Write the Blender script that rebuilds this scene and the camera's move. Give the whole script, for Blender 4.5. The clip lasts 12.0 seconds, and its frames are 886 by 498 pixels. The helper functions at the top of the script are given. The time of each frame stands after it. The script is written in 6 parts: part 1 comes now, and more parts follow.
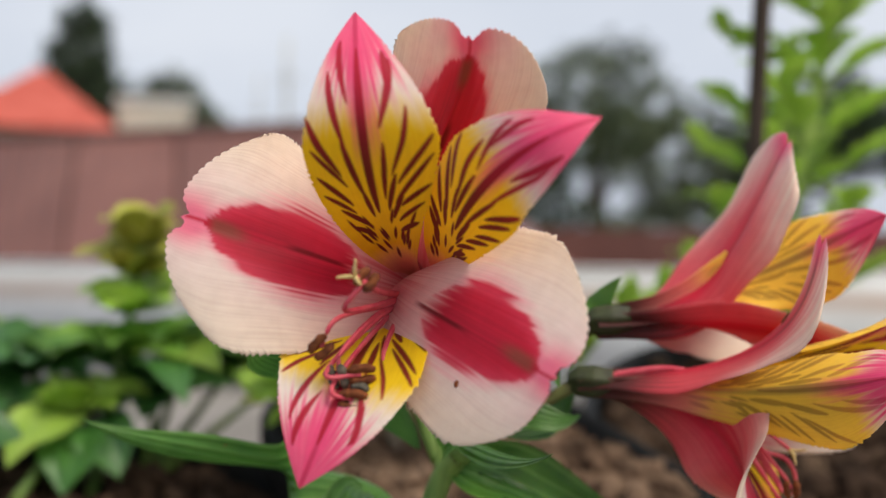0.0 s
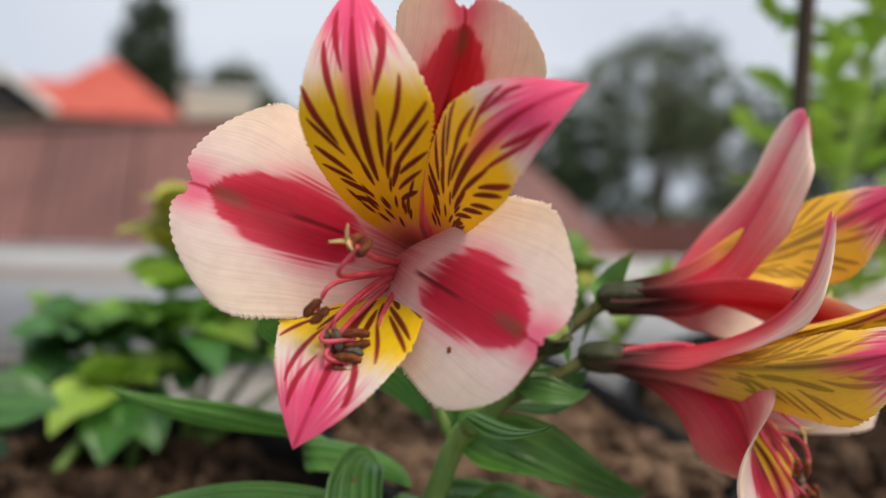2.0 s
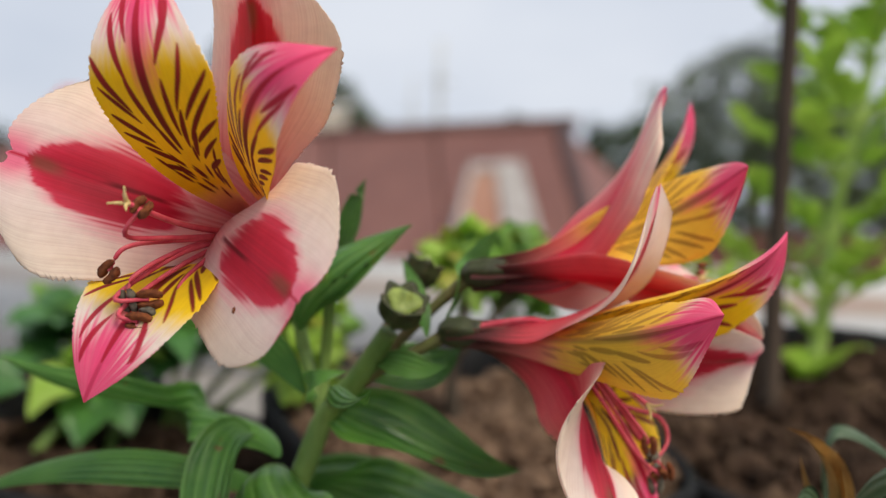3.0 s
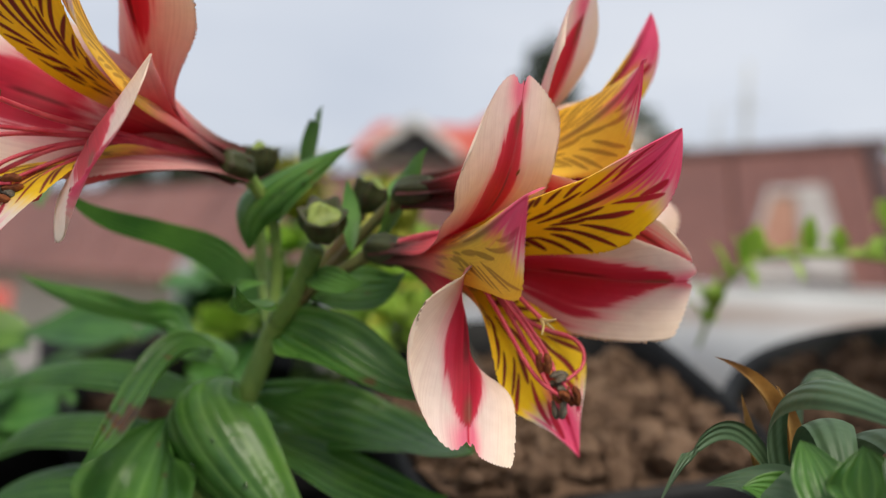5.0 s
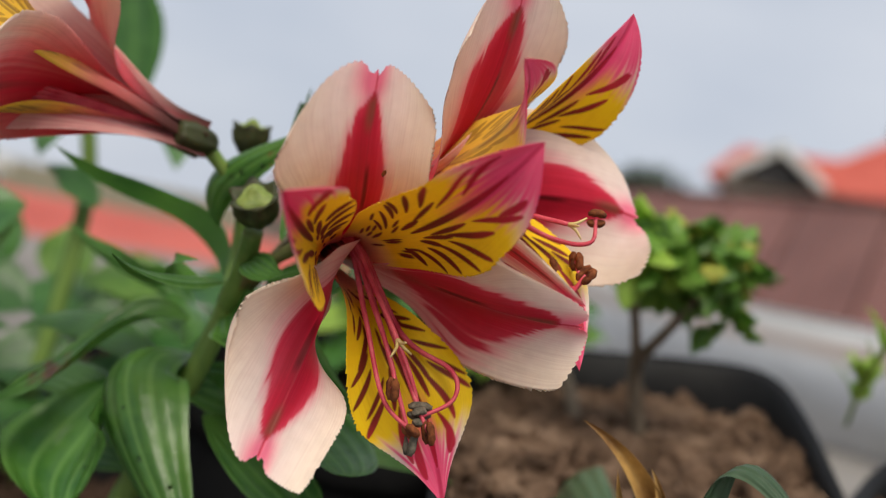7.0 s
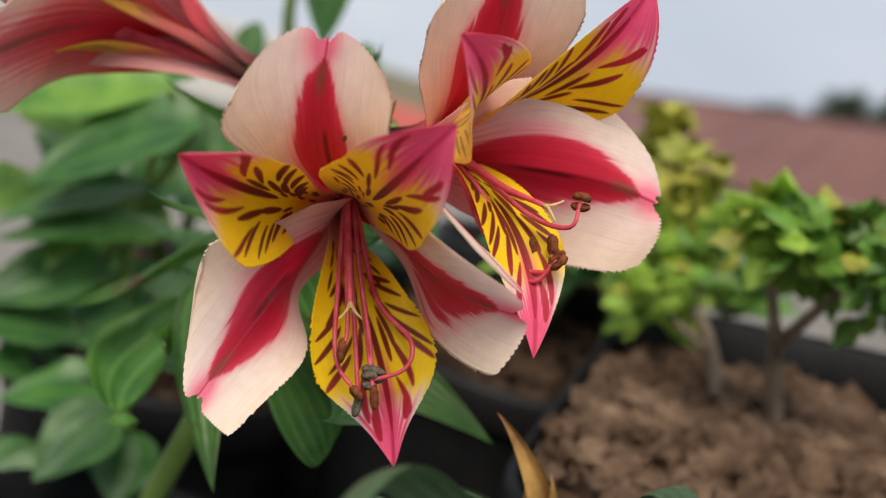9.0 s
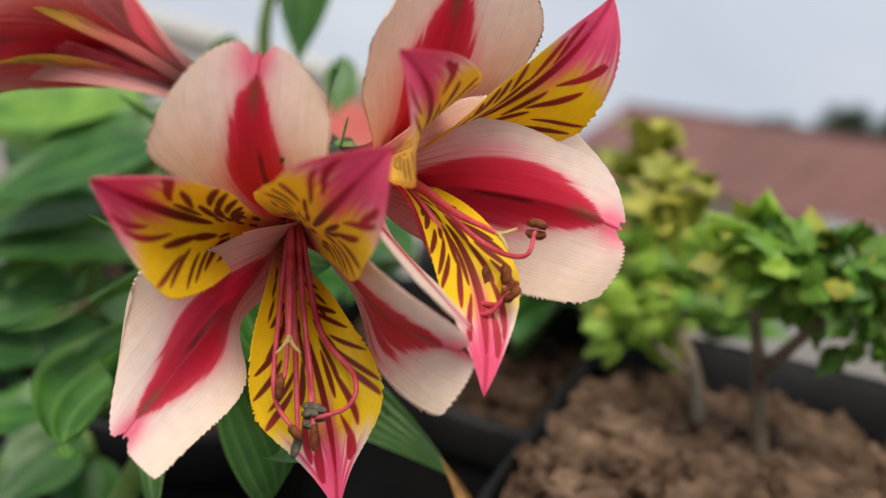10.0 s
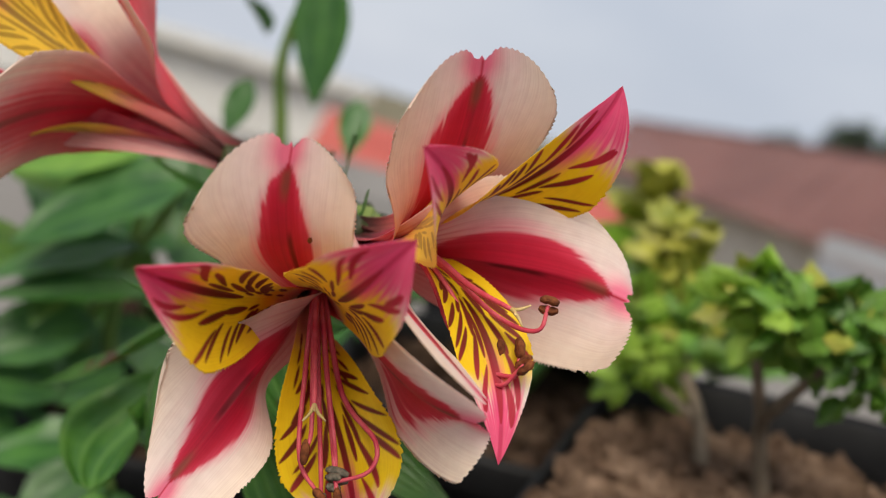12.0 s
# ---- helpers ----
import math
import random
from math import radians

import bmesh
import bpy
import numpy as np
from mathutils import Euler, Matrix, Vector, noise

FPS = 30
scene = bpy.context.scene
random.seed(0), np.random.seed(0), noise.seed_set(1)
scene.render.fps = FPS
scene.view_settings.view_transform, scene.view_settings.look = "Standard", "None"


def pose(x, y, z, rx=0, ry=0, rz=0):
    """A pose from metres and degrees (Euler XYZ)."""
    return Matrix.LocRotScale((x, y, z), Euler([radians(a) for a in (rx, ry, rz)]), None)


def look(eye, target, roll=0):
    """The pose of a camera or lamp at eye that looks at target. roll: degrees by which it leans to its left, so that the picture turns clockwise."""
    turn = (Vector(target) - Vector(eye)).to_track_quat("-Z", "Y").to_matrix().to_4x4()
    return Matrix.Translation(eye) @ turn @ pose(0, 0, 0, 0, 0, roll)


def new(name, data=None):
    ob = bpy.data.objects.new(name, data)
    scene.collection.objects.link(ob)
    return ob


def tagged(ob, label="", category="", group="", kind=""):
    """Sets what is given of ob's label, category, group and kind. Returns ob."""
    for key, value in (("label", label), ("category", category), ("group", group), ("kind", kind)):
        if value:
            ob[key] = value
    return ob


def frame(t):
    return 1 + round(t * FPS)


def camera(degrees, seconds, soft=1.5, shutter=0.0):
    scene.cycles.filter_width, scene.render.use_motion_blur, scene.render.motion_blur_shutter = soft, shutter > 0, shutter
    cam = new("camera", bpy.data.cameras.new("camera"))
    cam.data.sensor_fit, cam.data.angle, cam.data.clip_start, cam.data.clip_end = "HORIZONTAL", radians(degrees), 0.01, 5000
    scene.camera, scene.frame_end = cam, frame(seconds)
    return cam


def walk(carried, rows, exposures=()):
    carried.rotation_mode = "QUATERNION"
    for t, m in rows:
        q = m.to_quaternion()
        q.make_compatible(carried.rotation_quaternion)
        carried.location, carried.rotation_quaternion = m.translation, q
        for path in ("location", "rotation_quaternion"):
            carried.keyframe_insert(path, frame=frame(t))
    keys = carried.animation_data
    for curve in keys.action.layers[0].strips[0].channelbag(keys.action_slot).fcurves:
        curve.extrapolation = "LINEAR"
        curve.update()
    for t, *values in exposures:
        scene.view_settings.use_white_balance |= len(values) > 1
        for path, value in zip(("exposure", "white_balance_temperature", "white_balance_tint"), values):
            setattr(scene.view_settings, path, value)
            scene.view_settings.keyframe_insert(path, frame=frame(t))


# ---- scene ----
import functools
cam = camera(46.45, 12.0, soft=1.15)
PATH = [
    (0.00, (-0.00184, 0.01481, 0.49860), (0.00884, 1.01470, 0.50875), 0.623),
    (0.50, (-0.00434, 0.01441, 0.49929), (0.00752, 1.01432, 0.50591), 0.728),
    (1.00, (-0.00448, 0.01533, 0.49867), (-0.00149, 1.01531, 0.50311), 0.882),
    (1.50, (-0.00297, 0.01392, 0.49696), (-0.01861, 1.01379, 0.50096), 1.048),
    (2.00, (0.00813, 0.01329, 0.49522), (-0.03908, 1.01217, 0.49557), 1.297),
    (2.50, (0.02566, 0.00973, 0.49167), (-0.05980, 1.00604, 0.49910), 1.345),
    (3.00, (0.05604, 0.01313, 0.48902), (-0.07864, 1.00398, 0.49864), 1.674),
    (3.20, (0.06956, 0.01738, 0.48786), (-0.09378, 1.00391, 0.49665), 1.528),
    (4.80, (0.12833, 0.03431, 0.46916), (-0.24776, 0.96038, 0.49992), 2.210),
    (5.00, (0.13012, 0.03827, 0.46880), (-0.28231, 0.94887, 0.49526), 2.860),
    (5.50, (0.15261, 0.04969, 0.46586), (-0.34546, 0.91595, 0.50484), 5.253),
    (6.00, (0.16487, 0.06998, 0.46390), (-0.41774, 0.88207, 0.49683), 7.493),
    (6.50, (0.18091, 0.08454, 0.47213), (-0.45660, 0.85473, 0.49177), 9.871),
    (7.00, (0.18734, 0.09826, 0.47889), (-0.49655, 0.82783, 0.47332), 11.617),
    (7.50, (0.19543, 0.10427, 0.47785), (-0.52315, 0.79944, 0.45834), 14.338),
    (7.70, (0.20138, 0.11157, 0.48388), (-0.55607, 0.76183, 0.42538), 14.001),
    (9.30, (0.21975, 0.14964, 0.50116), (-0.63489, 0.64541, 0.34692), 16.675),
    (9.50, (0.21964, 0.15328, 0.49974), (-0.63356, 0.65214, 0.34748), 16.718),
    (10.00, (0.21295, 0.15668, 0.50434), (-0.64322, 0.65317, 0.36129), 16.691),
    (10.50, (0.21555, 0.15675, 0.50676), (-0.64018, 0.65347, 0.36186), 16.936),
    (11.00, (0.21514, 0.15483, 0.50886), (-0.64660, 0.64082, 0.36323), 17.079),
    (11.50, (0.21548, 0.15161, 0.50977), (-0.64255, 0.64627, 0.37152), 17.104),
    (12.00, (0.21748, 0.14818, 0.51450), (-0.64373, 0.63903, 0.38269), 17.057),
]
walk(cam, [(t, look(eye, aim, roll)) for t, eye, aim, roll in PATH],
     exposures=[(0.0, 0.05), (3.2, 0.05), (5.0, 0.0), (6.5, -0.04), (7.5, -0.14), (9.5, 0.0), (12.0, -0.10)])
# ---- path ends ----
cam.data.dof.use_dof, cam.data.dof.focus_distance, cam.data.dof.aperture_fstop = True, 0.172, 10.5

# ---- sky, sun ----
SUN_EL, SUN_AZ = 54.0, 128.0
world = bpy.data.worlds.new("overcast_sky")
scene.world = world
world.use_nodes = True
wn, wl = world.node_tree.nodes, world.node_tree.links
wn.clear()
w_out = wn.new("ShaderNodeOutputWorld")
sky = wn.new("ShaderNodeTexSky")
sky.sky_type, sky.sun_disc = "NISHITA", False
sky.sun_elevation, sky.sun_rotation = radians(SUN_EL), radians(SUN_AZ)
sky.air_density, sky.dust_density = 1.0, 4.0
bg_sky = wn.new("ShaderNodeBackground")
bg_sky.inputs["Strength"].default_value = 0.08
w_coord = wn.new("ShaderNodeTexCoord")
w_map = wn.new("ShaderNodeMapping")
w_map.inputs["Scale"].default_value = (1.0, 1.0, 2.6)
w_noise = wn.new("ShaderNodeTexNoise")
w_noise.inputs["Scale"].default_value, w_noise.inputs["Detail"].default_value = 1.7, 5.0
w_ramp = wn.new("ShaderNodeValToRGB")
w_ramp.color_ramp.elements[0].position, w_ramp.color_ramp.elements[0].color = 0.30, (0.53, 0.597, 0.722, 1)
w_ramp.color_ramp.elements[1].position, w_ramp.color_ramp.elements[1].color = 0.72, (0.80, 0.838, 0.912, 1)
bg_cloud = wn.new("ShaderNodeBackground")
bg_cloud.inputs["Strength"].default_value = 1.0
w_mix = wn.new("ShaderNodeMixShader")
w_mix.inputs[0].default_value = 0.88
wl.new(w_coord.outputs["Generated"], w_map.inputs["Vector"])
wl.new(w_map.outputs["Vector"], w_noise.inputs["Vector"])
wl.new(w_noise.outputs["Fac"], w_ramp.inputs["Fac"])
wl.new(w_ramp.outputs["Color"], bg_cloud.inputs["Color"])
wl.new(sky.outputs["Color"], bg_sky.inputs["Color"])
wl.new(bg_sky.outputs["Background"], w_mix.inputs[1])
wl.new(bg_cloud.outputs["Background"], w_mix.inputs[2])
wl.new(w_mix.outputs["Shader"], w_out.inputs["Surface"])

sun = new("sun", bpy.data.lights.new("sun", "SUN"))
sun.data.energy, sun.data.angle, sun.data.color = 3.2, radians(30), (1.0, 0.91, 0.76)
_el, _az = radians(SUN_EL), radians(SUN_AZ)
sun.matrix_world = look((math.sin(_az) * math.cos(_el) * 9, math.cos(_az) * math.cos(_el) * 9, math.sin(_el) * 9), (0, 0, 0))


# ---- materials ----
def material(name, rough=0.6, spec=0.4):
    m = bpy.data.materials.new(name)
    m.use_nodes = True
    b = m.node_tree.nodes["Principled BSDF"]
    b.inputs["Roughness"].default_value = rough
    b.inputs["Specular IOR Level"].default_value = spec
    return m, m.node_tree.nodes, m.node_tree.links, b


def noise_node(nt, links, scale, detail=4.0, coord="Object", stretch=(1, 1, 1), rough=0.55):
    c = nt.new("ShaderNodeTexCoord")
    mp = nt.new("ShaderNodeMapping")
    mp.inputs["Scale"].default_value = stretch
    n = nt.new("ShaderNodeTexNoise")
    n.inputs["Scale"].default_value, n.inputs["Detail"].default_value, n.inputs["Roughness"].default_value = scale, detail, rough
    links.new(c.outputs[coord], mp.inputs["Vector"])
    links.new(mp.outputs["Vector"], n.inputs["Vector"])
    return n


def ramp_node(nt, links, src, stops):
    r = nt.new("ShaderNodeValToRGB")
    e = r.color_ramp.elements
    while len(e) < len(stops):
        e.new(0.5)
    for el, (p, c) in zip(e, stops):
        el.position, el.color = p, (*c, 1)
    links.new(src, r.inputs["Fac"])
    return r


def mix_node(nt, links, kind, fac, a, b):
    x = nt.new("ShaderNodeMix")
    x.data_type, x.blend_type = "RGBA", kind
    for sock, v in ((x.inputs[0], fac), (x.inputs[6], a), (x.inputs[7], b)):
        if isinstance(v, (int, float)):
            sock.default_value = v
        elif isinstance(v, tuple):
            sock.default_value = (*v, 1)
        else:
            links.new(v, sock)
    return x.outputs[2]


def bump_node(nt, links, src, b, strength, dist):
    u = nt.new("ShaderNodeBump")
    u.inputs["Strength"].default_value, u.inputs["Distance"].default_value = strength, dist
    links.new(src, u.inputs["Height"])
    links.new(u.outputs["Normal"], b.inputs["Normal"])


def random_tint(nt, links, col, amount):
    o = nt.new("ShaderNodeObjectInfo")
    h = nt.new("ShaderNodeHueSaturation")
    mr = nt.new("ShaderNodeMapRange")
    mr.inputs["To Min"].default_value, mr.inputs["To Max"].default_value = 1 - amount, 1 + amount
    links.new(o.outputs["Random"], mr.inputs["Value"])
    links.new(mr.outputs["Result"], h.inputs["Value"])
    links.new(col, h.inputs["Color"])
    return h.outputs["Color"]


def plain_noise(name, stops, scale, rough=0.7, bump=0.0, dist=0.001, spec=0.3, tint=0.0, stretch=(1, 1, 1), fine=0.0, coord="Object"):
    """A surface with a coarse and a fine grain."""
    m, nt, links, b = material(name, rough, spec)
    n = noise_node(nt, links, scale, 6, coord, stretch)
    f = noise_node(nt, links, scale * 9, 3, coord, stretch)
    col = ramp_node(nt, links, n.outputs["Fac"], stops).outputs["Color"]
    g = ramp_node(nt, links, f.outputs["Fac"], [(0.3, (0.72, 0.72, 0.72)), (0.7, (1.15, 1.15, 1.15))]).outputs["Color"]
    col = mix_node(nt, links, "MULTIPLY", 0.35 + fine, col, g)
    if tint:
        col = random_tint(nt, links, col, tint)
    links.new(col, b.inputs["Base Color"])
    if bump:
        bump_node(nt, links, f.outputs["Fac"], b, bump, dist)
    return m


def translucent(nt, links, b, col, share):
    t = nt.new("ShaderNodeBsdfTranslucent")
    x = nt.new("ShaderNodeMixShader")
    x.inputs[0].default_value = share
    links.new(col, t.inputs["Color"])
    links.new(b.outputs["BSDF"], x.inputs[1])
    links.new(t.outputs["BSDF"], x.inputs[2])
    links.new(x.outputs["Shader"], nt["Material Output"].inputs["Surface"])


def petal_material():
    m, nt, links, b = material("petal", 0.48, 0.28)
    a = nt.new("ShaderNodeAttribute")
    a.attribute_name = "pigment"
    veins = noise_node(nt, links, 1.0, 4, "UV", (95, 4.0, 1))
    mottle = noise_node(nt, links, 420, 3, "Object")
    g = ramp_node(nt, links, veins.outputs["Fac"], [(0.30, (0.90, 0.85, 0.85)), (0.60, (1.04, 1.04, 1.04))]).outputs["Color"]
    h = ramp_node(nt, links, mottle.outputs["Fac"], [(0.30, (0.93, 0.91, 0.90)), (0.62, (1.03, 1.03, 1.03))]).outputs["Color"]
    col = mix_node(nt, links, "MULTIPLY", 0.65, a.outputs["Color"], g)
    col = mix_node(nt, links, "MULTIPLY", 0.55, col, h)
    links.new(col, b.inputs["Base Color"])
    b.inputs["Sheen Weight"].default_value = 0.08
    bump_node(nt, links, veins.outputs["Fac"], b, 0.22, 0.0002)
    translucent(nt, links, b, col, 0.38)
    return m


def leaf_material(name, dark, light, vein, rough=0.36, veins=26.0, spots=0.0, trans=0.16):
    m, nt, links, b = material(name, rough, 0.45)
    c = nt.new("ShaderNodeTexCoord")
    sep = nt.new("ShaderNodeSeparateXYZ")
    links.new(c.outputs["UV"], sep.inputs["Vector"])
    k = nt.new("ShaderNodeMath")
    k.operation = "MULTIPLY"
    k.inputs[1].default_value = veins
    links.new(sep.outputs["X"], k.inputs[0])
    s = nt.new("ShaderNodeMath")
    s.operation = "SINE"
    links.new(k.outputs[0], s.inputs[0])
    p = nt.new("ShaderNodeMapRange")
    p.inputs["From Min"].default_value, p.inputs["From Max"].default_value = 0.55, 1.0
    links.new(s.outputs[0], p.inputs["Value"])
    n = noise_node(nt, links, 75, 5, "Object")
    base = ramp_node(nt, links, n.outputs["Fac"], [(0.32, dark), (0.68, light)]).outputs["Color"]
    fac = nt.new("ShaderNodeMath")
    fac.operation = "MULTIPLY"
    fac.inputs[1].default_value = 0.38
    links.new(p.outputs["Result"], fac.inputs[0])
    col = mix_node(nt, links, "MIX", fac.outputs[0], base, vein)
    if spots:
        sp = noise_node(nt, links, 190, 2, "Object")
        mask = nt.new("ShaderNodeMapRange")
        mask.inputs["From Min"].default_value, mask.inputs["From Max"].default_value = 0.72, 0.78
        links.new(sp.outputs["Fac"], mask.inputs["Value"])
        col = mix_node(nt, links, "MIX", mask.outputs["Result"], col, (0.16, 0.09, 0.03))
    # withered patches, where the sheet carries them
    w = nt.new("ShaderNodeAttribute")
    w.attribute_name = "pigment"
    rot = ramp_node(nt, links, noise_node(nt, links, 420, 4, "Object").outputs["Fac"], [(0.3, (0.03, 0.014, 0.008)), (0.7, (0.20, 0.085, 0.035))]).outputs["Color"]
    col = mix_node(nt, links, "MIX", w.outputs["Fac"], col, rot)
    col = random_tint(nt, links, col, 0.22)
    links.new(col, b.inputs["Base Color"])
    rr = noise_node(nt, links, 260, 3, "Object")
    mr = nt.new("ShaderNodeMapRange")
    mr.inputs["To Min"].default_value, mr.inputs["To Max"].default_value = rough - 0.12, rough + 0.16
    links.new(rr.outputs["Fac"], mr.inputs["Value"])
    links.new(mr.outputs["Result"], b.inputs["Roughness"])
    pucker = noise_node(nt, links, 170, 3, "Object")
    swell = nt.new("ShaderNodeMath")
    swell.operation = "MULTIPLY_ADD"
    swell.inputs[1].default_value = 3.2
    links.new(pucker.outputs["Fac"], swell.inputs[0])
    links.new(s.outputs[0], swell.inputs[2])
    bump_node(nt, links, swell.outputs[0], b, 0.48, 0.0003)
    translucent(nt, links, b, col, trans)
    return m


M_PETAL = petal_material()
M_LEAF = leaf_material("lily_leaf", (0.034, 0.122, 0.020), (0.098, 0.240, 0.036), (0.21, 0.40, 0.10), 0.33, 34, 0.6, 0.26)
M_LEAF_PALE = leaf_material("young_leaf", (0.27, 0.47, 0.045), (0.44, 0.62, 0.10), (0.30, 0.45, 0.12), 0.45, 14, 0.0, 0.42)
M_LEAF_GREY = leaf_material("greyish_leaf", (0.034, 0.072, 0.032), (0.070, 0.122, 0.058), (0.064, 0.115, 0.054), 0.48, 20)
M_LEAF_SHRUB = leaf_material("shrub_leaf", (0.050, 0.155, 0.018), (0.17, 0.32, 0.038), (0.20, 0.33, 0.06), 0.45, 9, 0.0, 0.22)
M_LEAF_YELLOW = leaf_material("yellowing_leaf", (0.24, 0.29, 0.025), (0.44, 0.41, 0.055), (0.45, 0.42, 0.12), 0.5, 9)
M_LEAF_BACK = leaf_material("broad_leaf", (0.022, 0.090, 0.018), (0.058, 0.165, 0.030), (0.11, 0.26, 0.055), 0.38, 16)
M_STEM = plain_noise("green_stem", [(0.3, (0.09, 0.17, 0.035)), (0.7, (0.20, 0.30, 0.07))], 160, 0.45, 0.2, 0.0003, stretch=(1, 1, 0.25))
M_STEM_RED = plain_noise("flushed_stem", [(0.3, (0.10, 0.13, 0.035)), (0.7, (0.16, 0.10, 0.05))], 160, 0.5, 0.2, 0.0003)
M_OVARY = plain_noise("seed_capsule", [(0.30, (0.018, 0.017, 0.008)), (0.55, (0.045, 0.055, 0.018)), (0.75, (0.055, 0.028, 0.022))], 220, 0.5, 0.3, 0.0004)
M_CAPTOP = plain_noise("capsule_top", [(0.3, (0.10, 0.15, 0.03)), (0.7, (0.26, 0.33, 0.08))], 300, 0.5, 0.3, 0.0003)
M_FILAMENT = plain_noise("filament", [(0.3, (0.52, 0.035, 0.07)), (0.7, (0.72, 0.13, 0.16))], 300, 0.42, 0.1, 0.0002)
M_ANTHER = plain_noise("dry_anther", [(0.3, (0.07, 0.014, 0.006)), (0.7, (0.30, 0.090, 0.026))], 900, 0.8, 0.6, 0.0003)
M_ANTHER_GREY = plain_noise("spent_anther", [(0.3, (0.06, 0.055, 0.04)), (0.7, (0.24, 0.20, 0.15))], 900, 0.8, 0.6, 0.0003)
M_STIGMA = plain_noise("stigma", [(0.3, (0.55, 0.40, 0.14)), (0.7, (0.72, 0.56, 0.28))], 500, 0.55)
M_DRY = plain_noise("dried_leaf", [(0.3, (0.20, 0.10, 0.035)), (0.6, (0.48, 0.29, 0.09)), (0.8, (0.62, 0.45, 0.20))], 130, 0.65, 0.4, 0.0005)
M_POT = plain_noise("black_plastic", [(0.3, (0.005, 0.005, 0.0055)), (0.7, (0.014, 0.014, 0.015))], 40, 0.52, 0.2, 0.0008, 0.16)
M_SOIL = plain_noise("potting_soil", [(0.25, (0.050, 0.030, 0.019)), (0.5, (0.15, 0.094, 0.062)), (0.75, (0.30, 0.20, 0.136))], 60, 0.95, 0.8, 0.003, 0.1, fine=0.4)
M_SOIL_DARK = plain_noise("damp_soil", [(0.25, (0.018, 0.012, 0.009)), (0.5, (0.06, 0.036, 0.024)), (0.75, (0.13, 0.085, 0.055))], 60, 0.95, 0.8, 0.003, 0.1, fine=0.4)
M_BARK = plain_noise("grey_bark", [(0.3, (0.11, 0.085, 0.06)), (0.7, (0.27, 0.21, 0.15))], 120, 0.85, 0.7, 0.001, stretch=(1, 1, 0.3))
M_STAKE = plain_noise("weathered_stake", [(0.3, (0.035, 0.025, 0.018)), (0.7, (0.10, 0.07, 0.05))], 60, 0.85, 0.6, 0.001, stretch=(1, 1, 0.12))
M_FLOOR = plain_noise("terrace_screed", [(0.3, (0.16, 0.145, 0.13)), (0.7, (0.27, 0.25, 0.23))], 3, 0.9, 0.4, 0.004)
M_GROUND = plain_noise("dry_ground", [(0.3, (0.10, 0.10, 0.05)), (0.7, (0.24, 0.19, 0.12))], 0.2, 0.95)
M_BROWN = plain_noise("brown_sheet", [(0.3, (0.155, 0.062, 0.050)), (0.55, (0.20, 0.085, 0.068)), (0.8, (0.26, 0.125, 0.10))], 1.3, 0.55, 0.2, 0.004, 0.35, tint=0.13, stretch=(1, 1, 0.35))
M_BROWN_DARK = plain_noise("brown_flashing", [(0.3, (0.06, 0.035, 0.035)), (0.7, (0.11, 0.06, 0.055))], 3, 0.6)
M_TILE = plain_noise("red_roof_tile", [(0.3, (0.40, 0.068, 0.046)), (0.7, (0.54, 0.120, 0.086))], 1.2, 0.7, 0.4, 0.02, tint=0.08)
M_CREAM_WALL = plain_noise("cream_render", [(0.3, (0.50, 0.44, 0.37)), (0.7, (0.66, 0.60, 0.52))], 0.8, 0.9)
M_TRIM = plain_noise("white_trim", [(0.3, (0.66, 0.65, 0.63)), (0.7, (0.80, 0.79, 0.77))], 2, 0.6)
M_WEATHERED = plain_noise("weathered_white_paint", [(0.3, (0.30, 0.27, 0.25)), (0.7, (0.46, 0.43, 0.41))], 5, 0.7)
M_VENT = plain_noise("rust_stained_panel", [(0.3, (0.30, 0.13, 0.08)), (0.7, (0.42, 0.26, 0.19))], 5, 0.7)
M_MAST = plain_noise("galvanised_mast", [(0.3, (0.42, 0.43, 0.43)), (0.7, (0.55, 0.54, 0.46))], 2, 0.6)
M_TRUNK = plain_noise("tree_bark", [(0.3, (0.06, 0.045, 0.035)), (0.7, (0.14, 0.11, 0.08))], 4, 0.9, 0.6, 0.02)
M_FOLIAGE = plain_noise("tree_foliage", [(0.3, (0.055, 0.080, 0.040)), (0.7, (0.12, 0.150, 0.075))], 0.8, 0.7, tint=0.1)
M_FOLIAGE_DARK = plain_noise("cypress_foliage", [(0.3, (0.026, 0.045, 0.024)), (0.7, (0.055, 0.085, 0.040))], 0.8, 0.7)
M_DARK = plain_noise("shaded_opening", [(0.3, (0.03, 0.028, 0.03)), (0.7, (0.06, 0.055, 0.055))], 3, 0.6)


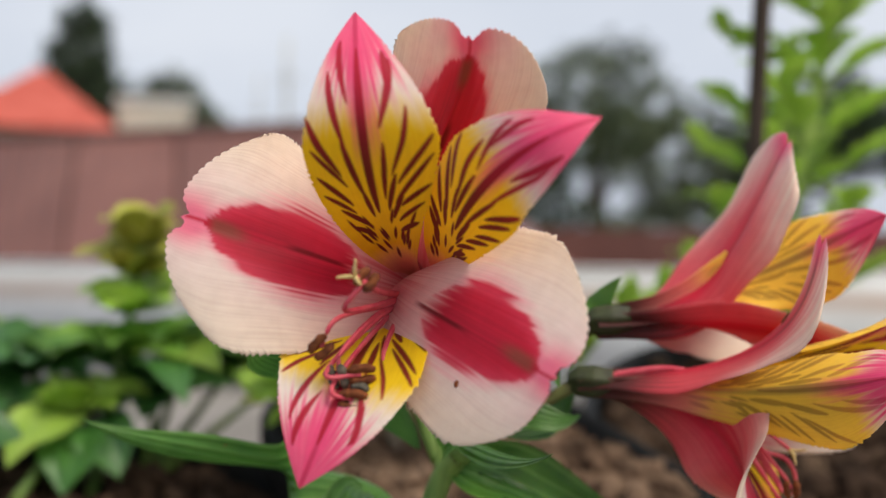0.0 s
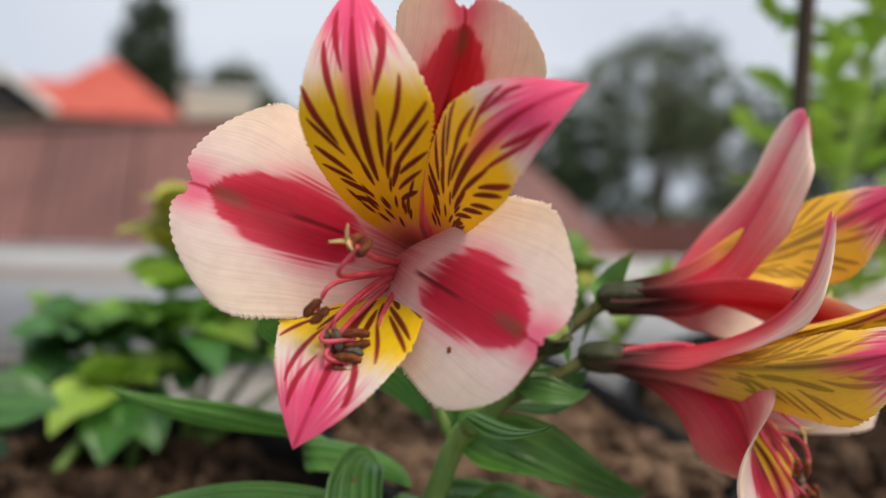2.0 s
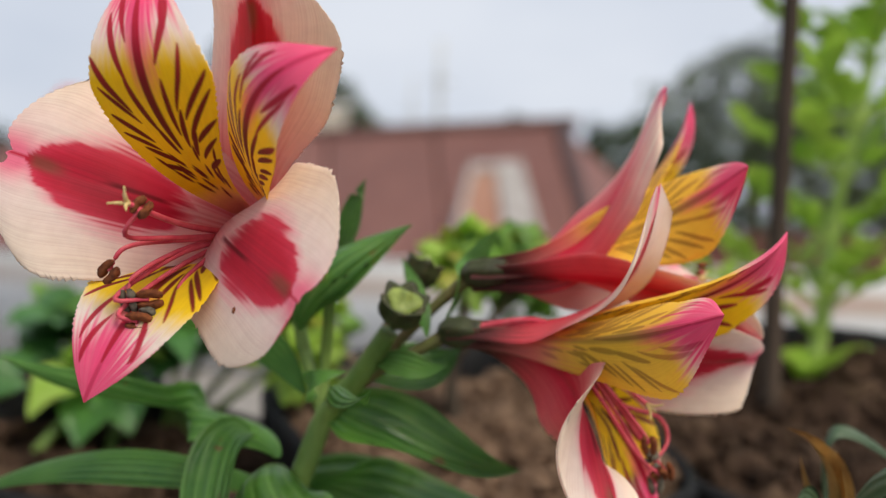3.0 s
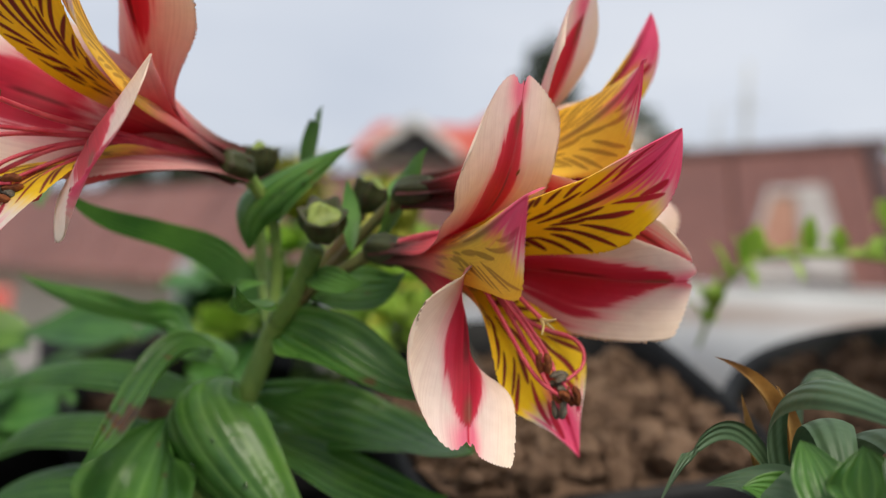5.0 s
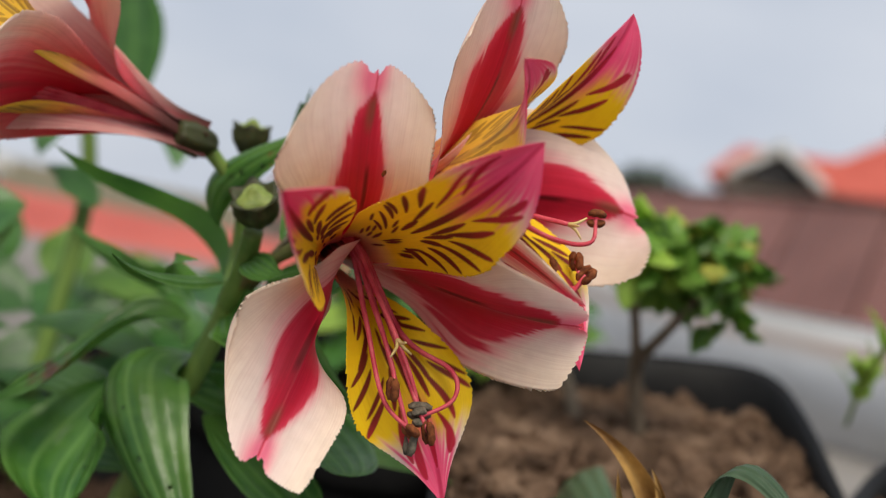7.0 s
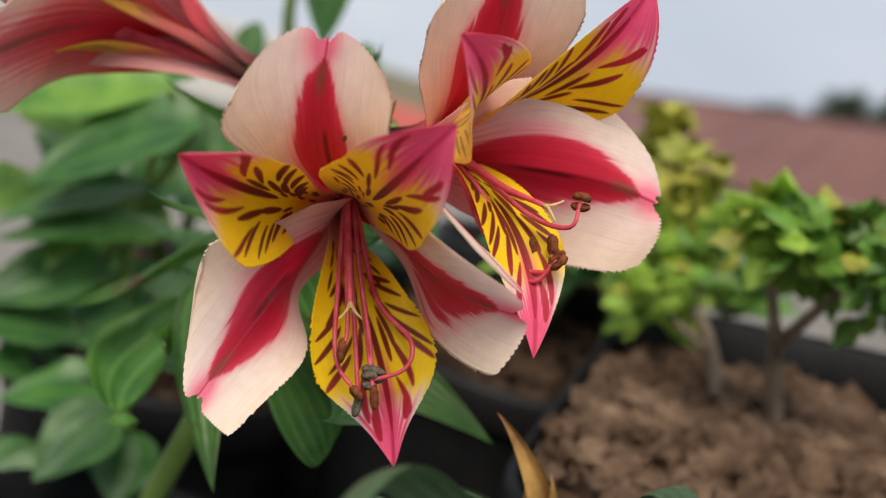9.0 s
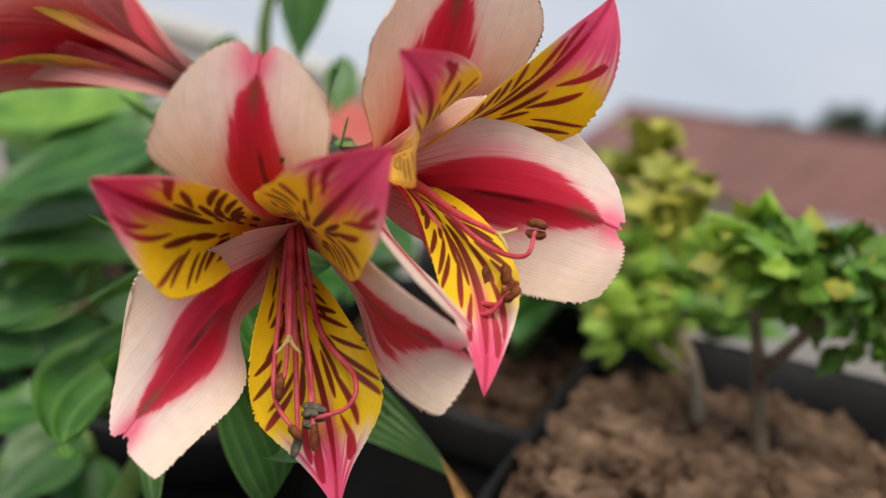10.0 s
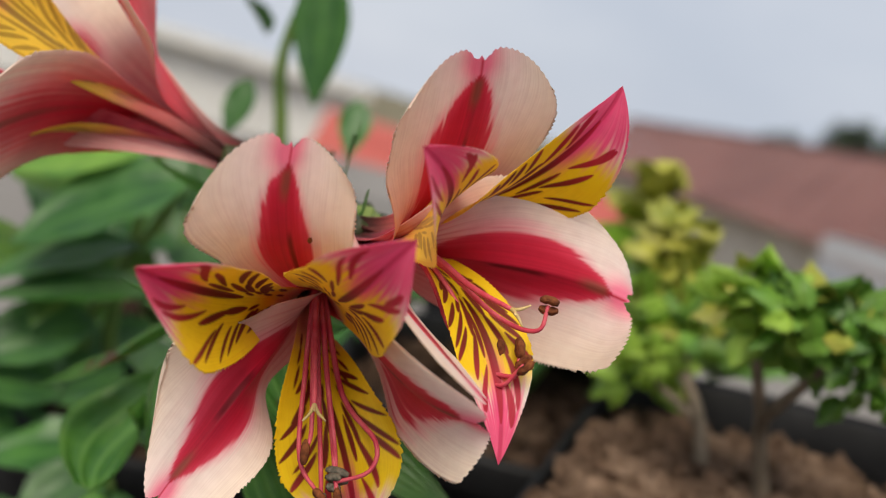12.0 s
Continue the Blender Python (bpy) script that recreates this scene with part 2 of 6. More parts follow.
def parapet_material():
    m, nt, links, b = material("stained_white_wall", 0.85, 0.2)
    n = noise_node(nt, links, 2.2, 6, "Object", (1, 1, 3))
    f = noise_node(nt, links, 30, 4, "Object")
    col = ramp_node(nt, links, n.outputs["Fac"], [(0.30, (0.50, 0.50, 0.49)), (0.60, (0.69, 0.70, 0.70))]).outputs["Color"]
    stain = noise_node(nt, links, 1.5, 5, "Object", (1, 1, 16))
    c = nt.new("ShaderNodeTexCoord")
    sep = nt.new("ShaderNodeSeparateXYZ")
    links.new(c.outputs["Object"], sep.inputs["Vector"])
    band = ramp_node(nt, links, sep.outputs["Z"], [(0.185, (0, 0, 0)), (0.215, (1, 1, 1)), (0.225, (1, 1, 1)), (0.250, (0, 0, 0))]).outputs["Color"]
    s = ramp_node(nt, links, stain.outputs["Fac"], [(0.35, (0.25, 0.25, 0.25)), (0.6, (1, 1, 1))]).outputs["Color"]
    mask = mix_node(nt, links, "MULTIPLY", 1.0, band, s)
    col = mix_node(nt, links, "MIX", mask, col, (0.36, 0.24, 0.18))
    links.new(col, b.inputs["Base Color"])
    bump_node(nt, links, f.outputs["Fac"], b, 0.3, 0.002)
    return m


M_PARAPET = parapet_material()


def water_material():
    m, nt, links, b = material("water", 0.02, 0.5)
    b.inputs["Transmission Weight"].default_value, b.inputs["IOR"].default_value = 1.0, 1.33
    return m


M_WATER = water_material()


# ---- mesh helpers ----
def part(name, data, mat, parent=None, label="", at=(0, 0, 0), smooth=True):
    """Links a mesh or bmesh as one mesh object under a thing or under a part."""
    if isinstance(data, bmesh.types.BMesh):
        me = bpy.data.meshes.new(name)
        data.to_mesh(me)
        data.free()
        data = me
    for m in (mat if isinstance(mat, (list, tuple)) else (mat,)):
        data.materials.append(m)
    if smooth:
        data.polygons.foreach_set("use_smooth", [True] * len(data.polygons))
    ob = new(name, data)
    ob.location = at
    if parent:
        ob.parent = parent
    if label:
        tagged(ob, label)
    return ob


def thing(name, at, label, category, group="", kind=""):
    ob = new(name)
    ob.empty_display_size = 0.02
    ob.location = at
    return tagged(ob, label, category, group, kind)


def neg(v):
    return tuple(-c for c in v)


def grid_mesh(name, pts, uv=None, colour=None, closed=False):
    """A mesh over a grid of points (rows, columns, 3)."""
    r, c = pts.shape[:2]
    i = np.arange(r * c).reshape(r, c)
    j = np.roll(i, -1, 1) if closed else i[:, 1:]
    a = i if closed else i[:, :-1]
    quads = np.stack([a[:-1], j[:-1], j[1:], a[1:]], -1).reshape(-1, 4)
    me = bpy.data.meshes.new(name)
    me.from_pydata(pts.reshape(-1, 3).tolist(), [], quads.tolist())
    if uv is not None:
        layer = me.uv_layers.new(name="UVMap")
        layer.data.foreach_set("uv", uv.reshape(-1, 2)[quads.reshape(-1)].astype(np.float32).ravel())
    if colour is not None:
        att = me.color_attributes.new("pigment", "FLOAT_COLOR", "POINT")
        full = np.concatenate([colour.reshape(-1, 3), np.ones((r * c, 1))], 1)
        att.data.foreach_set("color", full.astype(np.float32).ravel())
    me.update()
    return me


def spline(points, n):
    """A smooth curve through points."""
    p = np.array(points, float)
    if len(p) == 2:
        t = np.linspace(0, 1, n)[:, None]
        return p[0] * (1 - t) + p[1] * t
    q = np.concatenate([[2 * p[0] - p[1]], p, [2 * p[-1] - p[-2]]])
    out = []
    for t in np.linspace(0, len(p) - 1 - 1e-6, n):
        k, f = int(t), t - int(t)
        a, b, c, d = q[k], q[k + 1], q[k + 2], q[k + 3]
        out.append(0.5 * (2 * b + (c - a) * f + (2 * a - 5 * b + 4 * c - d) * f**2 + (3 * b - a - 3 * c + d) * f**3))
    return np.array(out)


def tube_points(points, radii, n=16, sides=8, ribs=0.0):
    c = spline(points, n)
    rad = np.interp(np.linspace(0, 1, n), np.linspace(0, 1, len(radii)), radii)
    t = np.gradient(c, axis=0)
    t /= np.linalg.norm(t, axis=1, keepdims=True) + 1e-12
    ref = np.array([0.31, 0.17, 0.93]) if abs(t[0][2]) < 0.9 else np.array([0.93, 0.2, 0.3])
    u = np.cross(t, ref)
    u /= np.linalg.norm(u, axis=1, keepdims=True)
    v = np.cross(t, u)
    a = np.linspace(0, 2 * np.pi, sides, endpoint=False)
    wob = 1 + ribs * np.cos(a * 6)
    rings = c[:, None] + rad[:, None, None] * wob[None, :, None] * (np.cos(a)[None, :, None] * u[:, None] + np.sin(a)[None, :, None] * v[:, None])
    return np.concatenate([np.repeat(c[:1, None], sides, 1), rings, np.repeat(c[-1:, None], sides, 1)])


def tube(name, points, radii, mat, parent=None, n=16, sides=8, ribs=0.0, label="", at=(0, 0, 0)):
    return part(name, grid_mesh(name, tube_points(points, radii, n, sides, ribs), closed=True), mat, parent, label, at)


def join_grids(name, grids, slots=(), closed=True):
    """Several closed tubes as one mesh."""
    verts, faces, off = [], [], 0
    for pts in grids:
        r, c = pts.shape[:2]
        i = np.arange(r * c).reshape(r, c) + off
        j = np.roll(i, -1, 1) if closed else i[:, 1:]
        a = i if closed else i[:, :-1]
        faces.append(np.stack([a[:-1], j[:-1], j[1:], a[1:]], -1).reshape(-1, 4))
        verts.append(pts.reshape(-1, 3))
        off += r * c
    me = bpy.data.meshes.new(name)
    me.from_pydata(np.concatenate(verts).tolist(), [], np.concatenate(faces).tolist())
    if slots:
        me.polygons.foreach_set("material_index", np.concatenate([np.full(len(f), k) for f, k in zip(faces, slots)]).tolist())
    return me


def smooth(a, b, x):
    t = np.clip((x - a) / (b - a), 0, 1)
    return t * t * (3 - 2 * t)


# ---- blades: tepals and leaves ----
def blade_width(kind, s, foot=0.0):
    """Half width along a blade; foot 1 makes a tepal broad from its foot up."""
    if kind == "outer":
        x = np.clip((s - 0.84) / 0.16, 0, 1)
        low = (1 - foot) * (0.24 + 0.76 * smooth(0.08, 0.80, s)) + foot * (0.26 + 0.74 * smooth(0.06, 0.70, s))
        return np.where(s < 0.84, low, np.sqrt(np.clip(1 - 0.26 * x**3, 0, 1)))
    if kind == "inner":
        x = np.clip((s - 0.72) / 0.28, 0, 1)
        body = (1 - x**1.8) * (1 - 0.30 * x)
        tail = 0.05 * (1 - smooth(0.9, 1.0, x))
        low = (1 - foot) * (0.20 + 0.80 * smooth(0.22, 0.72, s)) + foot * (0.30 + 0.70 * smooth(0.18, 0.70, s))
        return np.where(s < 0.72, low, np.maximum(body, tail))
    return 0.05 + 0.95 * np.sin(np.pi * np.clip(s, 0, 1) ** 0.8) ** 1.05 - 0.05 * s


def gain(s, knots):
    """How much wider than usual one half of a blade is, along it."""
    k = np.array((1.0, *knots))
    x = np.interp(s, (0.2, 0.5, 0.75, 0.95), (0, 1, 2, 3))
    i = np.clip(x.astype(int), 0, 2)
    f = smooth(0, 1, x - i)
    return k[i] * (1 - f) + k[i + 1] * f


def blade(kind, p0, p1, p2, p3, side, half, cup, rows, cols, rng, twist=0.0, widths=None, frill=0.0, tooth=0.0, fold=0.0, curl=0.0, axis=None, lean=0.0, foot=0.0):
    """Points of a blade on a cubic curve: rows along it, columns across it. Also s and u of each point.
    cup may be a pair and widths is one: each half of a tepal has its own."""
    p0, p1, p2, p3, side = (np.array(v, float) for v in (p0, p1, p2, p3, side))
    along = np.linspace(0, 1, rows)
    if tooth:
        # closer rows where the edge is toothed
        along = np.interp(along, (0, 0.2, 1), (0, 0.4, 1))
    s, u = np.meshgrid(along, np.linspace(-1, 1, cols), indexing="ij")
    e = s.copy()
    if kind == "outer":
        e = s * (1 - 0.14 * np.abs(u) ** 2.3 - 0.042 * np.exp(-((u / 0.13) ** 2)) * smooth(0.6, 1, s) + 0.022 * np.exp(-((u / 0.04) ** 2)) * smooth(0.95, 1, s) - 0.0045 * (np.round((u + 1) * 40) % 3 == 0) * smooth(0.985, 1, s) + lean * u * np.abs(u) * smooth(0.4, 1, s))
    g = np.linspace(0, 1, 61)[:, None]
    line = (1 - g) ** 3 * p0 + 3 * (1 - g) ** 2 * g * p1 + 3 * (1 - g) * g**2 * p2 + g**3 * p3
    run = np.concatenate([[0], np.cumsum(np.linalg.norm(np.diff(line, axis=0), axis=1))])
    t = (np.interp(e * run[-1], run, g[:, 0]) + np.maximum(e - 1, 0) * run[-1] / (3 * np.linalg.norm(p3 - p2)))[..., None]
    c = (1 - t) ** 3 * p0 + 3 * (1 - t) ** 2 * t * p1 + 3 * (1 - t) * t**2 * p2 + t**3 * p3
    d = 3 * (1 - t) ** 2 * (p1 - p0) + 6 * (1 - t) * t * (p2 - p1) + 3 * t**2 * (p3 - p2)
    d /= np.linalg.norm(d, axis=-1, keepdims=True)
    sd = side - (d * side).sum(-1, keepdims=True) * d
    sd /= np.linalg.norm(sd, axis=-1, keepdims=True)
    nrm = np.cross(sd, d)
    turn = (twist * (e - 0.6))[..., None]
    sd, nrm = sd * np.cos(turn) + nrm * np.sin(turn), nrm * np.cos(turn) - sd * np.sin(turn)
    w = half * blade_width(kind, s, foot)
    if widths:
        w = w * np.where(u < 0, gain(s, widths[0]), gain(s, widths[1]))
    if isinstance(cup, tuple):
        cup = np.where(u < 0, cup[0], cup[1])
    if tooth:
        ph0 = 1.7 * half * 1000
        saw = (s * 66 + 0.5 * np.sin(s * 37) + 0.4 * np.sign(u) + 0.3 * np.sin(s * 91)) % 1.0
        w = w * (1 + tooth * (saw - 0.5) * (1 + 0.6 * np.sin(s * 53 + ph0)) * (np.abs(u) > 0.985) * smooth(0.42, 0.55, s) * (1 if kind == "outer" else 1 - smooth(0.90, 0.95, s)))
    ph = rng.uniform(0, 6.28, 4)
    wave = np.sin(s * 9 + ph[0]) * u + 0.6 * np.sin(s * 17 + ph[1] + 2 * np.sign(u)) * np.abs(u) ** 3
    lift = cup * (1.0 if kind == "leaf" else smooth(0.35, 0.7, s)) * w * u**2 + frill * half * wave * np.abs(u) * blade_width(kind, s) - fold * smooth(0.3, 0.6, s) * w * np.abs(u)
    if curl:
        # towards its foot the blade wraps round the tube
        k, m = int(np.searchsorted(along, 0.4)), cols // 2
        heart = p0 + np.array(axis) / np.linalg.norm(axis) * 0.035
        lift = lift + (1 if (nrm[k, m] * (heart - c[k, m])).sum() > 0 else -1) * curl * (1 - smooth(0.35, 0.70, s)) * w * u**2
    pts = c + sd * (u * w)[..., None] + nrm * lift[..., None]
    return pts, s, u, w, nrm


CREAM, WHITE = np.array([0.96, 0.84, 0.69]), np.array([0.96, 0.85, 0.77])
PINK, ROSE, BLUSH = np.array([0.93, 0.085, 0.26]), np.array([0.86, 0.16, 0.17]), np.array([0.88, 0.42, 0.42])
CRIMSON, MAROON = np.array([0.66, 0.014, 0.052]), np.array([0.185, 0.002, 0.009])
YELLOW, ORANGE = np.array([1.0, 0.715, 0.010]), np.array([0.82, 0.36, 0.10])
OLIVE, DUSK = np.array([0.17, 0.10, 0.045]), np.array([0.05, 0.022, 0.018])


def blend(col, target, mask):
    return col + (target - col) * np.clip(mask, 0, 1)[..., None]


def streaks(u, rng, count=5, lo=18, hi=60):
    out = 0
    for _ in range(count):
        out = out + np.sin(u * rng.uniform(lo, hi) + rng.uniform(0, 6.28))
    return out / count


def outer_pigment(s, u, w, rng, back, start, flame=1.0):
    """Cream sepal with a crimson flame, pink round its tip; outside it is flushed rose from the tube up."""
    col = np.ones(s.shape + (3,)) * WHITE
    col = blend(col, CREAM, smooth(0.3, 0.9, np.abs(u)) * 0.7)
    st = streaks(u, rng)
    mid = np.abs(u + 0.02 * np.sin(s * 11))
    if back:
        col = blend(col, ROSE, (1 - smooth(0.62, 1.10, s + 0.08 * st)) * (1 - 0.55 * smooth(0.50, 1.0, np.abs(u)) * smooth(0.45, 0.8, s)))
        col = blend(col, CRIMSON * 1.25, (1 - smooth(0.05, 0.55, mid + 0.16 * st)) * (0.85 - 0.35 * smooth(0.5, 0.95, s)))
        col = blend(col, CRIMSON * 1.1, (1 - smooth(0.34, 0.66, s + 0.10 * st)) * 0.45)
        col = blend(col, OLIVE, (1 - smooth(0.02, 0.10, mid)) * smooth(0.30, 0.9, s) * 0.55)
        col = blend(col, PINK, smooth(0.88, 0.99, s) * (1 - smooth(0.2, 0.7, np.abs(u))) * 0.8)
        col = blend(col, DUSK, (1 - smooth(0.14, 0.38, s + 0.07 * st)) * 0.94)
        return np.clip(col, 0, 1)
    col = blend(col, BLUSH, (1 - smooth(0.42, 0.78, s)) * (0.85 - 0.2 * np.abs(u)) + 0.10 * st * (1 - smooth(0.3, 0.7, s)))
    x = np.clip((s - start) / (0.965 - start), 0, 1)
    hw = 0.43 * flame * np.sin(np.pi * x**0.82) ** 0.95 + 0.010
    fine = streaks(u, rng, 4, 70, 130)
    d = mid / hw + 0.15 * st + 0.10 * fine
    on = smooth(start, start + 0.09, s + 0.03 * st + 0.025 * fine) * (s < 0.995)
    col = blend(col, PINK, (1 - smooth(0.85, 1.6, d)) * 0.42 * on)
    col = blend(col, PINK, smooth(0.86, 0.975, s) * (1 - smooth(0.06, 0.36, np.abs(u))) * 0.80)
    col = blend(col, CRIMSON, (1 - smooth(0.90, 1.06, d)) * on)
    col = blend(col, ROSE * 0.5 + PINK * 0.5, smooth(0.45, 0.95, d) * (1 - smooth(0.95, 1.15, d)) * on * 0.28)
    col = blend(col, CRIMSON * 0.66, (1 - smooth(0.1, 0.9, d)) * on * 0.7 * np.clip(0.5 + 0.6 * st + 0.5 * fine, 0, 1))
    line = (1 - smooth(0.00026, 0.00046, np.abs(u * w - 0.0006))) * smooth(0.54, 0.59, s) * (1 - smooth(0.70, 0.76, s))
    col = blend(col, MAROON, line * 0.9)
    col = blend(col, OLIVE, (1 - smooth(0.02, 0.10, mid)) * smooth(0.82, 0.90, s) * (1 - smooth(0.93, 0.965, s)) * 0.6)
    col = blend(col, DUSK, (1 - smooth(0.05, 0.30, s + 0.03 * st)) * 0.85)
    col = blend(col, CRIMSON, (1 - smooth(0.05, 0.5, np.abs(st) + 0.25 * np.abs(u))) * (1 - smooth(0.45, 0.62, s)) * 0.6)
    return np.clip(col, 0, 1)


# maroon dashes of an inner petal: where each starts and ends along (s) and across (u) it
LEFT_DASHES = ((0.579, 0.22, 0.658, 0.36), (0.619, 0.19, 0.714, 0.23), (0.603, 0.45, 0.690, 0.97), (0.579, 0.55, 0.627, 0.97), (0.662, 0.50, 0.730, 0.97), (0.674, 0.32, 0.774, 0.66), (0.774, 0.28, 0.857, 0.80), (0.523, 0.48, 0.567, 0.93), (0.488, 0.45, 0.519, 0.85), (0.555, 0.32, 0.595, 0.50), (0.825, 0.55, 0.873, 0.75))
RIGHT_DASHES = ((0.547, 0.19, 0.611, 0.23), (0.619, 0.22, 0.722, 0.40), (0.642, 0.46, 0.706, 0.88), (0.690, 0.50, 0.758, 0.97), (0.730, 0.32, 0.857, 0.74), (0.603, 0.55, 0.658, 0.93), (0.571, 0.50, 0.611, 0.88), (0.507, 0.30, 0.563, 0.72), (0.809, 0.28, 0.913, 0.72), (0.476, 0.35, 0.507, 0.65))


def inner_pigment(s, u, w, rng, back, start):
    """Yellow petal with maroon dashes that fan out, whitish shoulders and a rose tip."""
    st = streaks(u, rng)
    col = np.ones(s.shape + (3,)) * WHITE
    # start: where the yellow gives out
    y = smooth(0.28, 0.42, s) * (1 - smooth(start - 0.04, start + 0.05, s + 0.015 * st + 0.03 * np.abs(u)))
    col = blend(col, ROSE * 0.45 + ORANGE * 0.55, (1 - smooth(0.30, 0.44, s)) * 0.75)
    col = blend(col, YELLOW, y * (0.9 if back else 1.0))
    col = blend(col, PINK, smooth(0.765, 0.875, s + 0.065 * st - 0.07 * np.abs(u) + 0.02) * (0.93 + 0.07 * st))
    col = blend(col, CRIMSON, smooth(0.80, 0.90, s) * np.clip(streaks(u, rng, 4, 50, 110), 0, 1) * 0.22)
    col = blend(col, PINK, (1 - smooth(0.10, 0.30, np.abs(u) + 0.10 * st)) * smooth(0.66, 0.80, s) * 0.75)
    ink = MAROON + (CRIMSON * 0.80 - MAROON) * smooth(0.66, 0.84, s)[..., None]
    x, mask = u * w, np.zeros(s.shape)
    core = 0.00070 * np.sqrt(np.clip(np.sin(np.pi * np.clip((s - 0.545) / 0.36, 0, 1)), 0, 1))
    mask = np.maximum(mask, (1 - smooth(core - 0.0001, core + 0.00012, np.abs(x))) * (core > 0.0001))
    flip = 1 if rng.random() < 0.5 else -1
    for sign, dashes in ((-flip, LEFT_DASHES), (flip, RIGHT_DASHES)):
        for s0, u0, s1, u1 in dashes:
            j = rng.uniform(-0.012, 0.012, 2)
            k = rng.uniform(-0.05, 0.05)
            s0, s1, u0, u1 = s0 + j[0] - 0.022, s1 + j[1] + 0.010, u0 * 0.92 + k, min(u1 + k, 0.98)
            tau = (s - s0) / (s1 - s0)
            hit = (tau > 0) & (tau < 1)
            tc = np.clip(tau, 0, 1)
            uc = sign * (u0 + (u1 - u0) * tc ** 1.15)
            slope = (u1 - u0) * 0.0095 / ((s1 - s0) * 0.072)
            th = rng.uniform(0.00036, 0.00054) * np.sqrt(np.clip(np.sin(np.pi * tc**1.2), 0, 1)) * math.hypot(1, slope)
            mask = np.maximum(mask, (1 - smooth(th - 0.0001, th + 0.00013, np.abs(x - uc * w))) * hit)
        for _ in range(9):
            # short strokes low in the throat, along the fan
            a, b = rng.uniform(0.36, 0.54), rng.uniform(0.06, 0.75) * sign
            mask = np.maximum(mask, 1 - smooth(0.00018, 0.00036, np.hypot((s - a) * 0.010, x - (b + sign * (s - a) * 1.6) * w)))
    col = blend(col, ink, mask * (0.46 if back else 0.97))
    col = blend(col, CRIMSON * 0.8, (1 - smooth(0.0002, 0.0005, np.abs(x))) * smooth(0.86, 0.92, s) * 0.5)
    if back:
        col = blend(col, OLIVE * 1.6, (1 - smooth(0.05, 0.16, np.abs(u))) * (1 - smooth(0.75, 0.9, s)) * 0.45)
        col = blend(col, ROSE, (1 - smooth(0.28, 0.52, s + 0.06 * st)) * 0.75)
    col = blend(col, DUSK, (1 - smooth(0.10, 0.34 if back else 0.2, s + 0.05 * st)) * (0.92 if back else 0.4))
    return np.clip(col, 0, 1)


def tepal(flower, kind, seed, p0, axis, p1, p2, p3, side, half, cup, fold, twist, widths, start=0.48, lean=0.0, flame=1.0):
    """One tepal: an inner and an outer skin, a third of a millimetre apart, closed along the edge."""
    rng = np.random.default_rng(seed)
    outer = kind == "outer"
    rows, cols = (290, 81) if outer else (250, 101)
    pts, s, u, w, nrm = blade(kind, p0, p1, p2, p3, side, half, cup, rows, cols, rng, twist, widths,
                              frill=0.026 if outer else 0.020, tooth=0.032 if outer else 0.038, fold=fold, curl=0.42, axis=axis, lean=lean, foot=0.0 if flower is flower_a else 1.0)
    k = int(np.searchsorted(s[:, 0], 0.72))
    heart = np.array(p0) + np.array(axis) / np.linalg.norm(axis) * 0.085
    sign = 1 if (nrm[k, cols // 2] * (heart - pts[k, cols // 2])).sum() > 0 else -1
    rim = np.clip((1 - np.abs(u)) / 0.06, 0, 1) * np.clip((1 - s) / 0.02, 0, 1)
    back = pts - nrm * (sign * (0.00004 + 0.00030 * rim))[..., None]
    pigment = functools.partial(outer_pigment, flame=flame) if outer else inner_pigment
    state = rng.bit_generator.state
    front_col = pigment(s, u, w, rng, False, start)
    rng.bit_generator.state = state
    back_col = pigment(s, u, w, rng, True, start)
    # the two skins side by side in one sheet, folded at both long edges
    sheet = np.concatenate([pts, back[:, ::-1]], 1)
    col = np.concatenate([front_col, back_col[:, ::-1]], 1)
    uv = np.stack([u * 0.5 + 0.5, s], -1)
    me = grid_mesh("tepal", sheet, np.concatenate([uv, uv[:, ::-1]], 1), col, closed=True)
    return part("tepal", me, M_PETAL, flower, "cream sepal with crimson flame" if outer else "yellow petal with maroon dashes and pink tip")


def lily_leaf(plant, base_at, p0, p1, p2, p3, side, half, cup, mat=None, seed=0, name="leaf", blotch=None, twist=0.0):
    rng = np.random.default_rng(seed)
    pts, s, u, w, _ = blade("leaf", p0, p1, p2, p3, side, half, cup, 44, 19, rng, twist, frill=0.04)
    mask = None
    if blotch:
        s0, u0, rs, ru = blotch
        ragged = 0.35 * np.sin(s * 60 + 5 * u) + 0.25 * np.sin(u * 17 + s * 31)
        mask = np.repeat((1 - smooth(0.6, 1.15, np.hypot((s - s0) / rs, (u - u0) / ru) + ragged))[..., None], 3, -1)
    return part(name, grid_mesh(name, pts, np.stack([u * 0.5 + 0.5, s], -1), mask), mat or M_LEAF, plant, "", neg(base_at))


